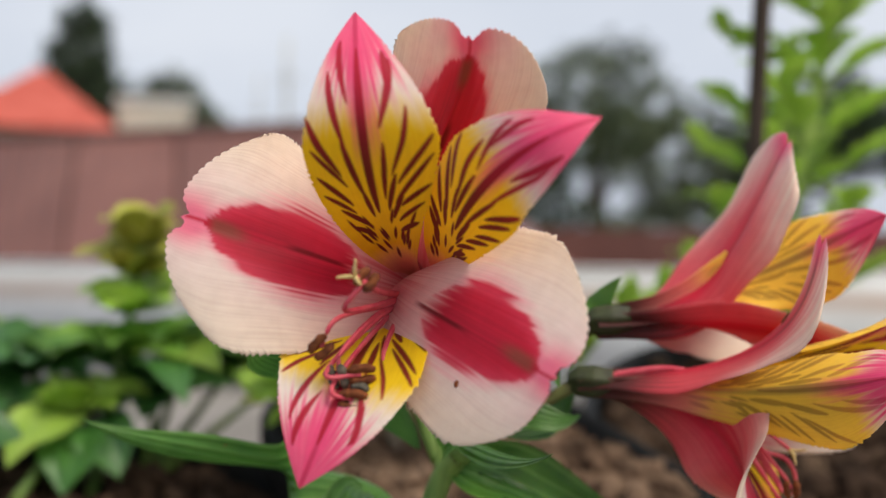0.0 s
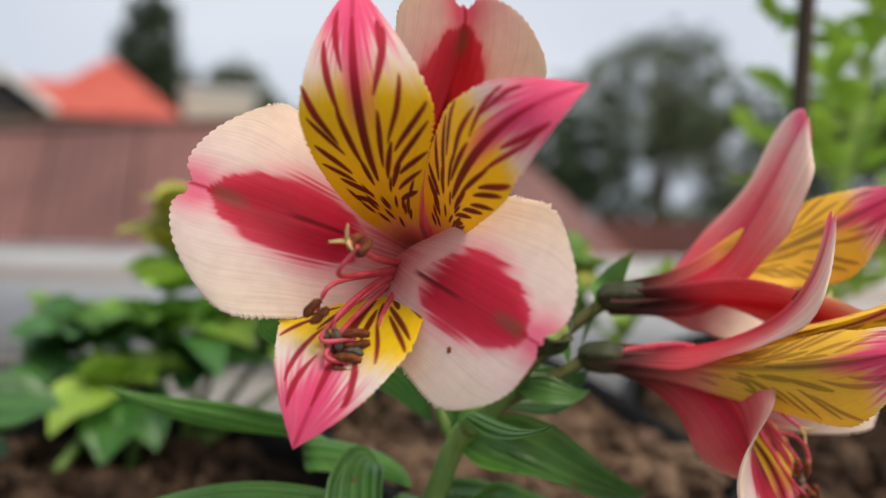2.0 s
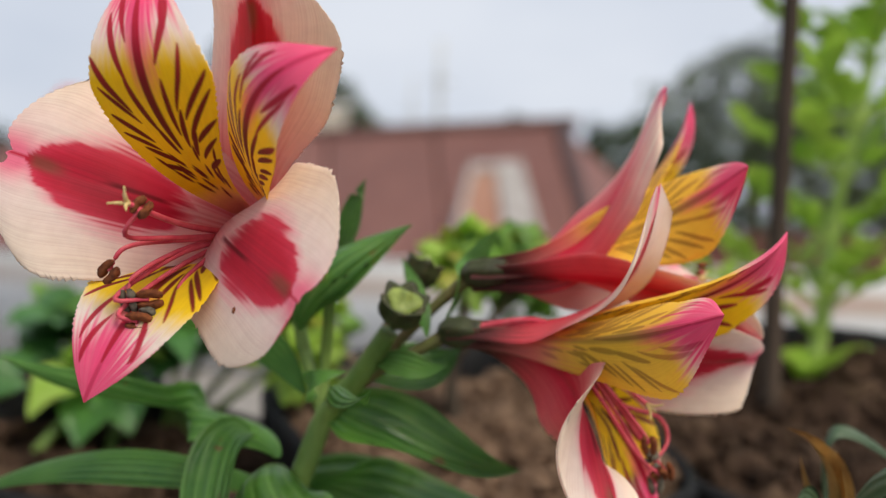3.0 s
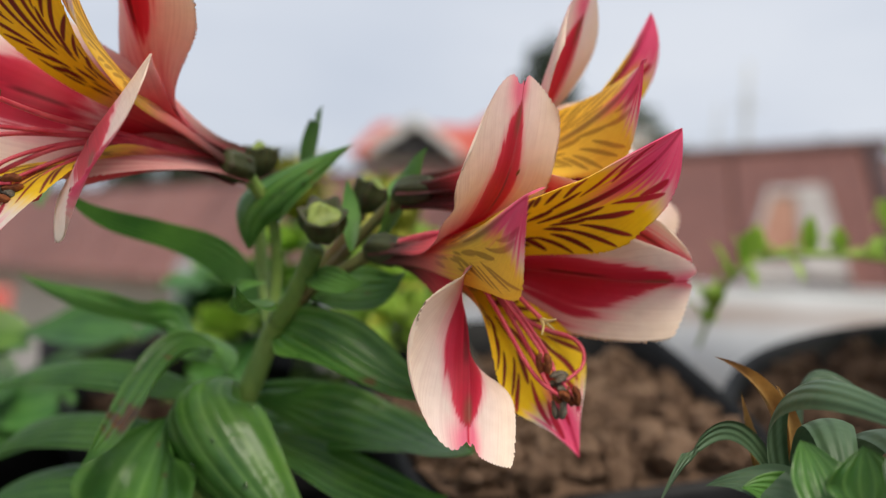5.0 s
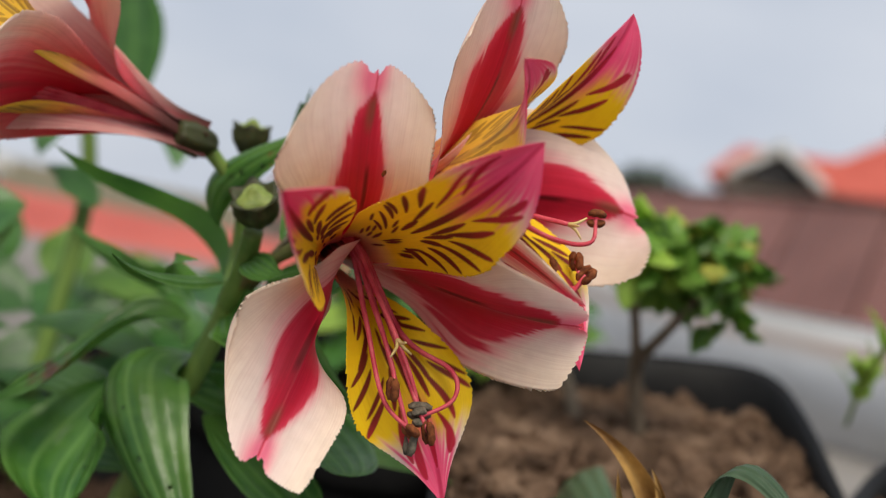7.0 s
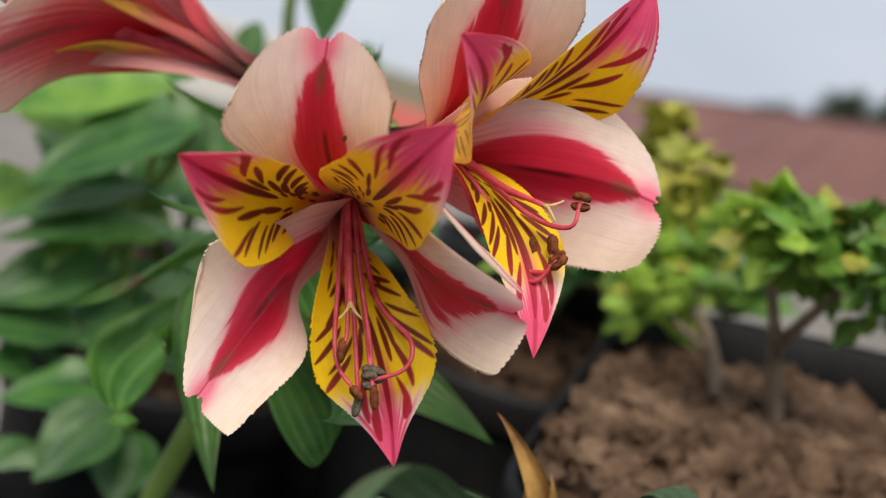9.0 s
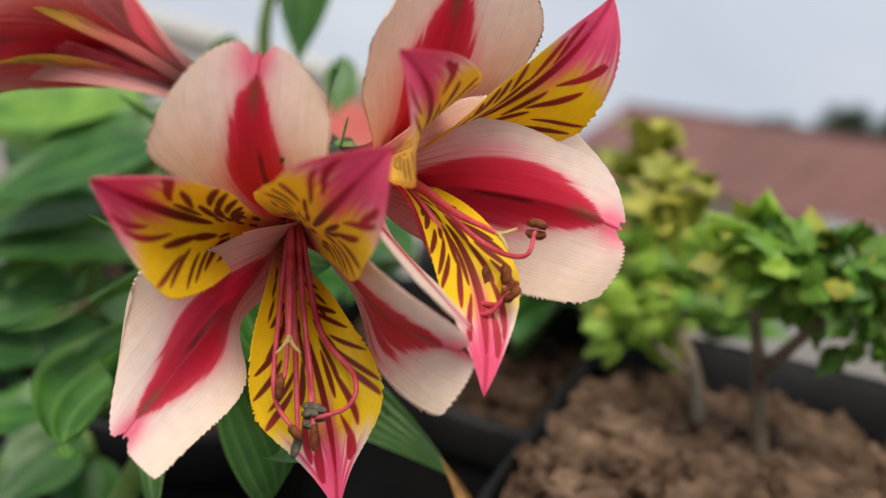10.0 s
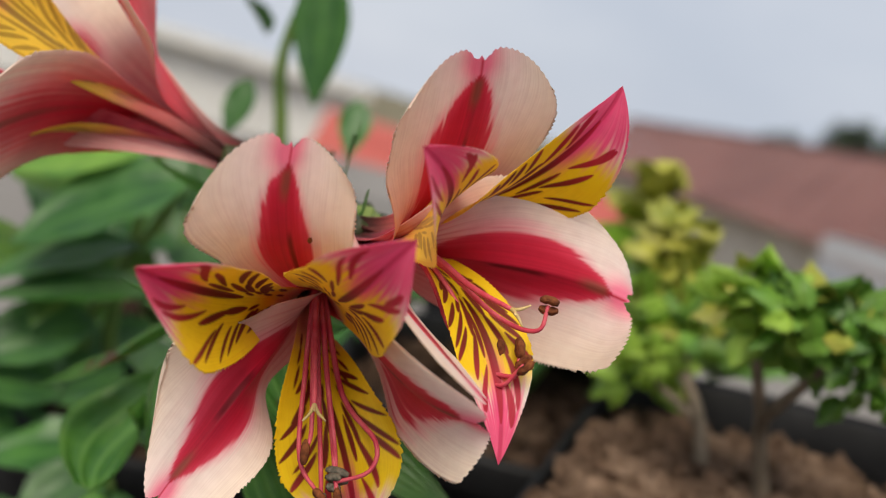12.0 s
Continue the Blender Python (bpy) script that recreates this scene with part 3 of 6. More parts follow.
def capsule(name, at, up, size, parent, off):
    """A spent fruit: ribbed urn with a crown of dried stubs round a green middle."""
    up = Vector(up).normalized()
    q = up.to_track_quat("Z", "Y").to_matrix().to_4x4()
    a = np.linspace(0, 2 * np.pi, 36, endpoint=False)
    prof = ((0.15, -1.0), (0.55, -0.75), (0.86, -0.25), (0.95, 0.15), (0.90, 0.42), (0.98, 0.60), (0.80, 0.55), (0.60, 0.40))
    rows = [[(r * (1 + 0.10 * math.cos(6 * t) * (0.4 + r * 0.6)) * math.cos(t), r * (1 + 0.10 * math.cos(6 * t)) * math.sin(t), z + (0.10 * math.cos(6 * t) if z > 0.5 else 0)) for t in a] for r, z in prof]
    pts = np.array(rows) * size
    m = np.array(Matrix.Translation(at) @ q)
    pts = pts @ m[:3, :3].T + m[:3, 3]
    ob = part(name, grid_mesh(name, pts, closed=True), M_OVARY, parent, "ribbed green-brown spent seed capsule", off)
    rows = [[(r * (1 + 0.18 * math.cos(3 * t)) * math.cos(t), r * (1 + 0.18 * math.cos(3 * t)) * math.sin(t), z) for t in a] for r, z in ((0.74, 0.42), (0.55, 0.62), (0.36, 0.58), (0.20, 0.86), (0.02, 0.95))]
    pts = np.array(rows) * size @ m[:3, :3].T + m[:3, 3]
    part("capsule_crown", grid_mesh("capsule_crown", pts, closed=True), M_CAPTOP, ob, "pale green capsule top")
    return ob


def stamen(flower, points, length=0.0042, grey=False, hang=(0.2, -0.3, -0.6)):
    """A curved filament that carries a withered, two-lobed anther at its end."""
    grids = [tube_points(points, (0.00066, 0.00046, 0.00034), 26, 8)]
    length *= 0.84
    tip, d = np.array(points[-1], float), np.array(hang, float)
    d /= np.linalg.norm(d)
    e = np.cross(d, (0.3, 0.9, 0.2))
    e /= np.linalg.norm(e)
    for k in (-1, 1):
        lobe = [tip - d * length * 0.45 + e * k * 0.0007, tip + e * k * 0.0010, tip + d * length * 0.5 + e * k * 0.0006]
        grids.append(tube_points(lobe, (0.0003, 0.00072, 0.00064, 0.00074, 0.0004), 12, 10, 0.22))
    me = join_grids("stamen", grids, (0, 1, 1))
    return part("stamen", me, (M_FILAMENT, M_ANTHER_GREY if grey else M_ANTHER), flower, "red stamen with withered brown anther")


def pistil(flower, points, spread):
    grids = [tube_points(points, (0.00088, 0.00058, 0.00042), 24, 8)]
    tip, back = np.array(points[-1], float), np.array(points[-2], float)
    d = (tip - back) / np.linalg.norm(tip - back)
    a = np.cross(d, (0.2, 0.3, 0.9))
    a /= np.linalg.norm(a)
    b = np.cross(d, a)
    for k in range(3):
        g = a * math.cos(k * 2.1 + spread) + b * math.sin(k * 2.1 + spread)
        grids.append(tube_points([tip, tip + d * 0.0014 + g * 0.0007, tip + d * 0.0026 + g * 0.0022], (0.00036, 0.00032, 0.00016), 8, 6))
    return part("pistil", join_grids("pistil", grids, (0, 1, 1, 1)), (M_FILAMENT, M_STIGMA), flower, "red style with three-armed cream stigma")


def specks(sheet, name, count, size, mat, rng, lo=0.15, hi=0.85, flat=0.45, label=""):
    """Small domes (drops or marks) that sit on a blade's surface."""
    me = sheet.data
    n = len(me.vertices)
    for k in range(count):
        v = me.vertices[int(rng.uniform(lo, hi) * n)]
        q = v.normal if v.normal.z > 0 else -v.normal
        r = size * rng.uniform(0.5, 1.3)
        bm = bmesh.new()
        m = Matrix.Translation(v.co + q * r * 0.15) @ q.to_track_quat("Z", "Y").to_matrix().to_4x4() @ Matrix.Diagonal((r * rng.uniform(0.7, 1.3), r, r * flat, 1))
        bmesh.ops.create_icosphere(bm, subdivisions=2, radius=1, matrix=m)
        part(name, bm, mat, sheet.parent if sheet.parent.parent else sheet, label)


def mark(sheet, near, size, mat, label):
    """One flat blemish on the blade, next to a place."""
    near = Vector(near)
    v = min(sheet.data.vertices, key=lambda w: (w.co - near).length)
    bm = bmesh.new()
    m = Matrix.Translation(v.co) @ v.normal.to_track_quat("Z", "Y").to_matrix().to_4x4() @ Matrix.Diagonal((size, size * 1.3, size * 0.35, 1))
    bmesh.ops.create_icosphere(bm, subdivisions=2, radius=1, matrix=m)
    part("blemish", bm, mat, sheet.parent, label)


# ---- ground, parapet, far buildings ----
FLOOR_Z = 0.20


def box(bm, lo, hi):
    vs = [bm.verts.new((x, y, z)) for z in (lo[2], hi[2]) for y in (lo[1], hi[1]) for x in (lo[0], hi[0])]
    for f in ((0, 2, 3, 1), (4, 5, 7, 6), (0, 1, 5, 4), (2, 6, 7, 3), (0, 4, 6, 2), (1, 3, 7, 5)):
        bm.faces.new([vs[k] for k in f])
    return vs


def slab(bm, corners, thick):
    """A sheet over four corners, with a thickness."""
    p = [Vector(c) for c in corners]
    n = (p[1] - p[0]).cross(p[3] - p[0]).normalized() * thick
    a, b = [bm.verts.new(c) for c in p], [bm.verts.new(c - n) for c in p]
    bm.faces.new(a)
    bm.faces.new(b[::-1])
    for k in range(len(p)):
        bm.faces.new((a[k], b[k], b[(k + 1) % len(p)], a[(k + 1) % len(p)]))


def bearing(az, d, z=0.0):
    """A place d metres off along a bearing (degrees to the left of +y)."""
    return Vector((-math.sin(radians(az)) * d, math.cos(radians(az)) * d, z))


GROUND_Z = -2.6
bm = bmesh.new()
bmesh.ops.create_grid(bm, x_segments=40, y_segments=40, size=900)
ground = tagged(part("ground", bm, M_GROUND, at=(0, 0, GROUND_Z)), "dry earth and grass ground round the houses", "ground", kind="structure")

bm = bmesh.new()
box(bm, (-3.6, -4.0, GROUND_Z), (4.0, 2.62, FLOOR_Z))
terrace = tagged(part("floor", bm, M_FLOOR, smooth=False), "grey cement screed terrace floor", "floor", kind="structure")

# low white wall that edges the terrace
bm = bmesh.new()
box(bm, (-1.72, 0, 0), (4.2, 0.16, 0.285))
bmesh.ops.bevel(bm, geom=bm.edges[:], offset=0.012, segments=2, affect="EDGES")
parapet = part("parapet_wall", bm, M_PARAPET, at=(0, 0, 0))
parapet.matrix_world = Matrix.Translation(bearing(8, 2.35, FLOOR_Z)) @ Matrix.Rotation(radians(-12), 4, "Z")
tagged(parapet, "low white painted parapet wall with rusty stains", "wall", kind="structure")

# long brown sheet roof behind the parapet: u runs to the left along it, n away from the terrace
ROOF_AZ = -22.0
r_n, r_u = bearing(ROOF_AZ, 1), bearing(ROOF_AZ + 90, 1)


def on_roof(u, n, z):
    return tuple(r_u * u + r_n * n + Vector((0, 0, z)))


RIDGE_N, RIDGE_Z, EAVE_N, EAVE_Z = 6.4, 1.41, 4.95, 0.30
building = thing("sheet_roofed_building", on_roof(11, 6.4, GROUND_Z), "long low building under a brown metal sheet roof", "building")
b_off = neg(on_roof(11, 6.4, GROUND_Z))
bm = bmesh.new()
slab(bm, (on_roof(21, 5.3, GROUND_Z), on_roof(2.0, 5.3, GROUND_Z), on_roof(2.0, 5.3, 0.44), on_roof(21, 5.3, 0.44)), 0.2)
part("wall", bm, M_CREAM_WALL, building, "", b_off, False)
PANELS = 21
for k in range(PANELS):
    f0, f1 = k / PANELS, (k + 1) / PANELS - 0.0012
    e0, e1 = 1.85 + (20.0 - 1.85) * f0, 1.85 + (20.0 - 1.85) * f1
    t0, t1 = 2.78 + (22.3 - 2.78) * f0, 2.78 + (22.3 - 2.78) * f1
    n = 48
    x = np.linspace(0, 1, n)
    rib = 0.018 * np.abs(np.sin(x * np.pi * 6))
    up = np.stack([np.array(on_roof(t0 + (t1 - t0) * a, RIDGE_N, RIDGE_Z + r)) for a, r in zip(x, rib)])
    lo = np.stack([np.array(on_roof(e0 + (e1 - e0) * a, EAVE_N, EAVE_Z + r)) for a, r in zip(x, rib)])
    drop = np.array([0, 0, -0.012])
    part("roof_sheet", grid_mesh("roof_sheet", np.stack([up + drop, up, lo, lo + drop])), M_BROWN, building, "", b_off, False)
part("ridge_cap", grid_mesh("ridge_cap", tube_points([on_roof(2.6, RIDGE_N, RIDGE_Z + 0.01), on_roof(22.4, RIDGE_N, RIDGE_Z + 0.01)], (0.045, 0.045), 4, 10), closed=True), M_BROWN_DARK, building, "dark ridge cap", b_off)
part("hip_cap", grid_mesh("hip_cap", tube_points([on_roof(2.7, RIDGE_N, RIDGE_Z), on_roof(1.80, EAVE_N, EAVE_Z)], (0.05, 0.05), 4, 10), closed=True), M_BROWN_DARK, building, "dark hip cap", b_off)
bm = bmesh.new()
slab(bm, (on_roof(2.76, RIDGE_N, RIDGE_Z), on_roof(22.3, RIDGE_N, RIDGE_Z), on_roof(20, 7.8, EAVE_Z), on_roof(1.8, 7.8, EAVE_Z)), 0.012)
slab(bm, (on_roof(1.83, EAVE_N, EAVE_Z), on_roof(2.76, RIDGE_N, RIDGE_Z), on_roof(2.75, RIDGE_N + 0.02, RIDGE_Z), on_roof(1.8, 7.8, EAVE_Z)), 0.012)
part("rear_roof", bm, M_BROWN, building, "", b_off, False)
# white framed roof light that lies on the slope, one side slanting
def on_slope(u, z, lift):
    n = EAVE_N + (z - EAVE_Z) / (RIDGE_Z - EAVE_Z) * (RIDGE_N - EAVE_N)
    return on_roof(u, n - lift * 0.61, z + lift * 0.79)


def slope_sheet(u0, u1, v0, v1, z0, z1, lift, thick):
    """A raised sheet on the slope: from u0 to u1 at its foot z0, from v0 to v1 at its head z1."""
    bm = bmesh.new()
    slab(bm, (on_slope(u0, z0, lift), on_slope(u1, z0, lift), on_slope(v1, z1, lift), on_slope(v0, z1, lift)), thick)
    return bm


roof_light = part("roof_light", slope_sheet(2.83, 2.29, 3.10, 2.81, 0.50, 1.05, 0.040, 0.045), M_WEATHERED, building, "white framed roof light", b_off, False)
for name, args, mat in (("side_bar", (2.48, 2.23, 2.92, 2.75, 0.495, 1.055, 0.085, 0.05), M_WEATHERED), ("side_bar", (2.85, 2.81, 3.12, 3.08, 0.495, 1.055, 0.075, 0.05), M_WEATHERED),
                        ("head_bar", (3.06, 2.90, 3.08, 2.92, 1.01, 1.055, 0.075, 0.05), M_WEATHERED), ("rusty_pane", (2.88, 2.60, 3.06, 2.90, 0.62, 1.00, 0.060, 0.03), M_VENT)):
    part(name, slope_sheet(*args), mat, roof_light, "", (0, 0, 0), False)

# lower wall on from the roof's end
low_wall = tagged(part("boundary_wall", bmesh.new(), M_BROWN, smooth=False), "low brown boundary wall", "wall", kind="structure")
bm = bmesh.new()
slab(bm, (bearing(0, 8, GROUND_Z), bearing(-40, 9, GROUND_Z), bearing(-40, 9, 0.74), bearing(0, 8, 0.74)), 0.2)
bm.to_mesh(low_wall.data)
bm.free()

# red roof lower down beyond the brown one
red_low = thing("red_roofed_shed", bearing(56, 7.5, GROUND_Z), "low shed under a faded red metal roof", "building")
r_off = neg(bearing(56, 7.5, GROUND_Z))
bm = bmesh.new()
slab(bm, (bearing(67, 5.2, 0.02), bearing(46, 5.2, 0.02), bearing(46, 8.0, 0.24), bearing(67, 8.0, 0.24)), 0.05)
part("roof", bm, M_TILE, red_low, "", r_off, False)
bm = bmesh.new()
slab(bm, (bearing(66, 5.5, GROUND_Z), bearing(47, 5.5, GROUND_Z), bearing(47, 5.5, 0.0), bearing(66, 5.5, 0.0)), 0.2)
part("wall", bm, M_CREAM_WALL, red_low, "", r_off, False)


def house_frame(az, d):
    """To the house's own axes: x to the right, y away, z up from the ground."""
    return Matrix.Translation(bearing(az, d, FLOOR_Z + 0.62)) @ Matrix.Rotation(radians(az), 4, "Z")


def hip_roof(parent, x0, x1, y0, y1, ze, zr, ra, rb):
    """Four slopes down from a ridge that runs from ra to rb along x."""
    ym = (y0 + y1) / 2
    for c in (((x0, y0, ze), (x1, y0, ze), (rb, ym, zr), (ra, ym, zr)), ((x1, y1, ze), (x0, y1, ze), (ra, ym, zr), (rb, ym, zr)),
              ((x1, y0, ze), (x1, y1, ze), (rb, ym + 0.01, zr), (rb, ym, zr)), ((x0, y1, ze), (x0, y0, ze), (ra, ym, zr), (ra, ym + 0.01, zr))):
        bm = bmesh.new()
        slab(bm, c, 0.08)
        part("roof_slope", bm, M_TILE, parent, "", (0, 0, 0), False)


house = new("red_roofed_house")
house.matrix_world = house_frame(23, 30)
tagged(house, "cream house with a bright red tiled hip roof and white gable", "house")
bm = bmesh.new()
box(bm, (-3.0, 1.2, -3.42), (3.0, 6.6, 3.30))
part("wall", bm, M_CREAM_WALL, house, "", (0, 0, 0), False)
hip_roof(house, -1.4, 3.35, 0.8, 7.0, 3.25, 5.38, 1.20, 1.40)
hip_roof(house, -3.6, 1.3, 1.0, 6.8, 3.25, 4.62, -3.0, 1.2)
bm = bmesh.new()
for x0, x1, z0, z1 in ((-2.95, -1.57, 3.15, 4.12), (-0.19, -1.57, 3.15, 4.12)):
    slab(bm, ((x0, 0.45, z0), (x1, 0.45, z1), (x1, 0.45, z1 + 0.26), (x0, 0.45, z0 + 0.26)), 0.14)
    slab(bm, ((x0, 0.4, z0 + 0.24), (x0, 3.6, z0 + 0.24), (x1, 3.6, z1 + 0.24), (x1, 0.4, z1 + 0.24)), 0.06)
part("gable_trim", bm, M_TRIM, house, "white gable bargeboards", (0, 0, 0), False)
bm = bmesh.new()
a = [bm.verts.new(c) for c in ((-2.85, 0.7, 3.1), (-0.3, 0.7, 3.1), (-1.57, 0.7, 4.15))]
bm.faces.new(a)
part("gable_wall", bm, M_DARK, house, "shaded gable end", (0, 0, 0), False)

annex = new("cream_annex")
annex.matrix_world = house_frame(15, 32)
tagged(annex, "small cream flat-roofed building beside the red roof", "building")
bm = bmesh.new()
box(bm, (-1.1, 0, -3.42), (1.0, 3.0, 4.25))
part("wall", bm, M_CREAM_WALL, annex, "", (0, 0, 0), False)
bm = bmesh.new()
box(bm, (-1.2, -0.1, 4.25), (1.1, 3.1, 4.40))
part("roof", bm, M_TRIM, annex, "", (0, 0, 0), False)

for az, d, top, r in ((8.1, 42, 12.0, 0.10), (9.6, 44, 10.8, 0.06)):
    p = bearing(az, d, GROUND_Z)
    mast = thing("mast", p, "slender pale steel mast against the sky", "mast", "masts")
    tube("pole", [(0, 0, 0), (0, 0, top * 0.5), (0, 0, top)], (r * 1.4, r * 1.2, r * 0.8), M_MAST, mast, 8, 10)
    tube("crossarm", [(-0.5, 0, top * 0.86), (0.5, 0, top * 0.86)], (r * 0.5, r * 0.5), M_MAST, mast, 4, 8)


# pale flat-roofed house beyond the terrace's end
pale = thing("pale_house", bearing(80, 13, GROUND_Z), "low whitewashed house with a flat roof", "building")
p_off = neg(bearing(80, 13, GROUND_Z))
bm = bmesh.new()
slab(bm, (bearing(96, 13, GROUND_Z), bearing(66, 13, GROUND_Z), bearing(66, 13, 0.30), bearing(96, 13, 0.30)), 4.0)
part("wall", bm, M_TRIM, pale, "", p_off, False)
bm = bmesh.new()
slab(bm, (bearing(96.5, 12.8, 0.304), bearing(65.5, 12.8, 0.304), bearing(65.5, 12.8, 0.46), bearing(96.5, 12.8, 0.46)), 4.4)
part("flat_roof", bm, M_TRIM, pale, "pale concrete roof edge", p_off, False)


# ---- trees ----
def leaf_cloud(lobes, count, size, rng):
    """Small leaf faces scattered through several lobes, thinner towards their edges."""
    weights = np.array([r[0] * r[1] * r[2] for _, r in lobes]) ** 0.8
    pick = rng.choice(len(lobes), count, p=weights / weights.sum())
    c, r = np.array([lobes[k][0] for k in pick]), np.array([lobes[k][1] for k in pick])
    v = rng.normal(size=(count, 3))
    v /= np.linalg.norm(v, axis=1, keepdims=True)
    rad = rng.uniform(0.25, 1.0, count) ** 0.55 * (1 + 0.28 * np.sin(v[:, 0] * 7 + pick) * np.cos(v[:, 2] * 6 + 2 * pick))
    p = c + v * r * rad[:, None]
    a, b = rng.normal(size=(count, 3)), rng.normal(size=(count, 3))
    a /= np.linalg.norm(a, axis=1, keepdims=True)
    b -= (a * b).sum(1, keepdims=True) * a
    b /= np.linalg.norm(b, axis=1, keepdims=True)
    sz = size * rng.uniform(0.6, 1.4, count)[:, None]
    q = np.stack([p - a * sz, p + b * sz * 0.5, p + a * sz, p - b * sz * 0.5], 1)
    return q.reshape(-1, 3), np.arange(count * 4).reshape(-1, 4)


def tree(at, lobes, count, size, trunk_top, trunk_r, mat, label, seed):
    rng = np.random.default_rng(seed)
    at = (at[0], at[1], GROUND_Z)
    lift = FLOOR_Z - GROUND_Z
    lobes = [((c[0], c[1], c[2] + lift), r) for c, r in lobes]
    trunk_top += lift
    ob = thing("tree", at, label, "tree", "trees behind the houses")
    grids = [tube_points([(0, 0, 0), (0.05 * trunk_top, 0, trunk_top * 0.5), (0, 0, trunk_top)], (trunk_r, trunk_r * 0.8, trunk_r * 0.4), 10, 8)]
    for c, r in lobes:
        c = np.array(c)
        grids.append(tube_points([(0, 0, trunk_top * 0.45), c * [0.5, 0.5, 0.8], c], (trunk_r * 0.5, trunk_r * 0.3, trunk_r * 0.1), 8, 6))
    part("trunk", join_grids("trunk", grids), M_TRUNK, ob)
    v, f = leaf_cloud(lobes, count, size, rng)
    me = bpy.data.meshes.new("crown")
    me.from_pydata(v.tolist(), [], f.tolist())
    part("crown", me, mat, ob, "", (0, 0, 0), False)
    return ob


tree(bearing(18.9, 42, FLOOR_Z), [((0, 0, 7.7), (1.35, 1.3, 2.4)), ((0.5, 0, 6.2), (1.7, 1.5, 1.6)), ((-0.3, 0, 5.0), (1.6, 1.5, 1.6)), ((0.2, 0, 9.1), (0.8, 0.8, 1.0))], 5200, 0.17, 8.5, 0.25, M_FOLIAGE_DARK, "tall dark green conifer behind the red roof", 1)
tree(bearing(14.4, 46, FLOOR_Z), [((0, 0, 7.0), (1.5, 1.4, 1.3)), ((1.5, 0, 6.0), (1.3, 1.2, 1.0)), ((-1.6, 0, 5.8), (1.5, 1.4, 1.4)), ((0.4, 0, 4.8), (2.0, 1.6, 1.4))], 3200, 0.20, 6.5, 0.2, M_FOLIAGE, "rounded grey-green tree behind the cream annex", 2)
tree(bearing(-8.6, 27, FLOOR_Z), [((0, 0, 5.0), (1.7, 1.4, 1.1)), ((-1.6, 0, 4.1), (1.2, 1.2, 1.0)), ((1.5, 0, 4.2), (1.3, 1.2, 1.0)), ((0.2, 0, 3.4), (1.9, 1.4, 0.9)), ((0.9, 0, 5.6), (0.8, 0.8, 0.6))], 2000, 0.15, 4.8, 0.16, M_FOLIAGE, "airy spreading tree with gaps against the sky", 3)
tree(bearing(-2.5, 24, FLOOR_Z), [((0, 0, 2.4), (1.7, 1.2, 1.3)), ((0.2, 0, 0.9), (3.0, 1.0, 1.0)), ((1.3, 0, 2.2), (1.3, 1.0, 0.9)), ((-1.3, 0, 2.3), (1.2, 1.0, 0.9)), ((-2.4, 0, 2.7), (0.9, 0.9, 0.9))], 4200, 0.15, 2.8, 0.14, M_FOLIAGE_DARK, "dense dark bushy tree over the boundary wall", 4)
tree(bearing(-13.5, 25, FLOOR_Z), [((0, 0, 2.6), (1.9, 1.4, 1.4)), ((0.3, 0, 0.9), (3.6, 1.2, 1.0)), ((1.9, 0, 2.6), (1.6, 1.2, 1.2)), ((-1.5, 0, 3.3), (1.1, 1.0, 0.9)), ((3.2, 0, 3.3), (1.4, 1.2, 1.3))], 4200, 0.15, 2.9, 0.15, M_FOLIAGE, "bushy green tree over the boundary wall", 5)
tree(bearing(4.2, 30, FLOOR_Z), [((0, 0, 3.4), (1.1, 1.0, 1.0)), ((0.9, 0, 2.8), (1.2, 1.0, 1.0))], 1800, 0.16, 3.2, 0.13, M_FOLIAGE, "small round green tree beyond the sheet roof", 6)
for az, d, h, r, sd in ((37.8, 40, 4.6, 1.25, 7), (32.6, 42, 4.9, 1.5, 8), (44.3, 42, 3.0, 1.0, 9), (41.0, 44, 4.3, 1.2, 10), (-21, 26, 4.6, 2.0, 11)):
    tree(bearing(az, d, FLOOR_Z), [((0, 0, h - 0.8), (r, r, 0.9)), ((r * 0.6, 0, h - 1.5), (r * 0.8, r * 0.8, 0.9)), ((-r * 0.6, 0, h - 1.6), (r * 0.8, r * 0.8, 0.9))], 1900, 0.17, h - 0.8, 0.14, M_FOLIAGE_DARK, "far dark rounded tree above the roof line", sd)


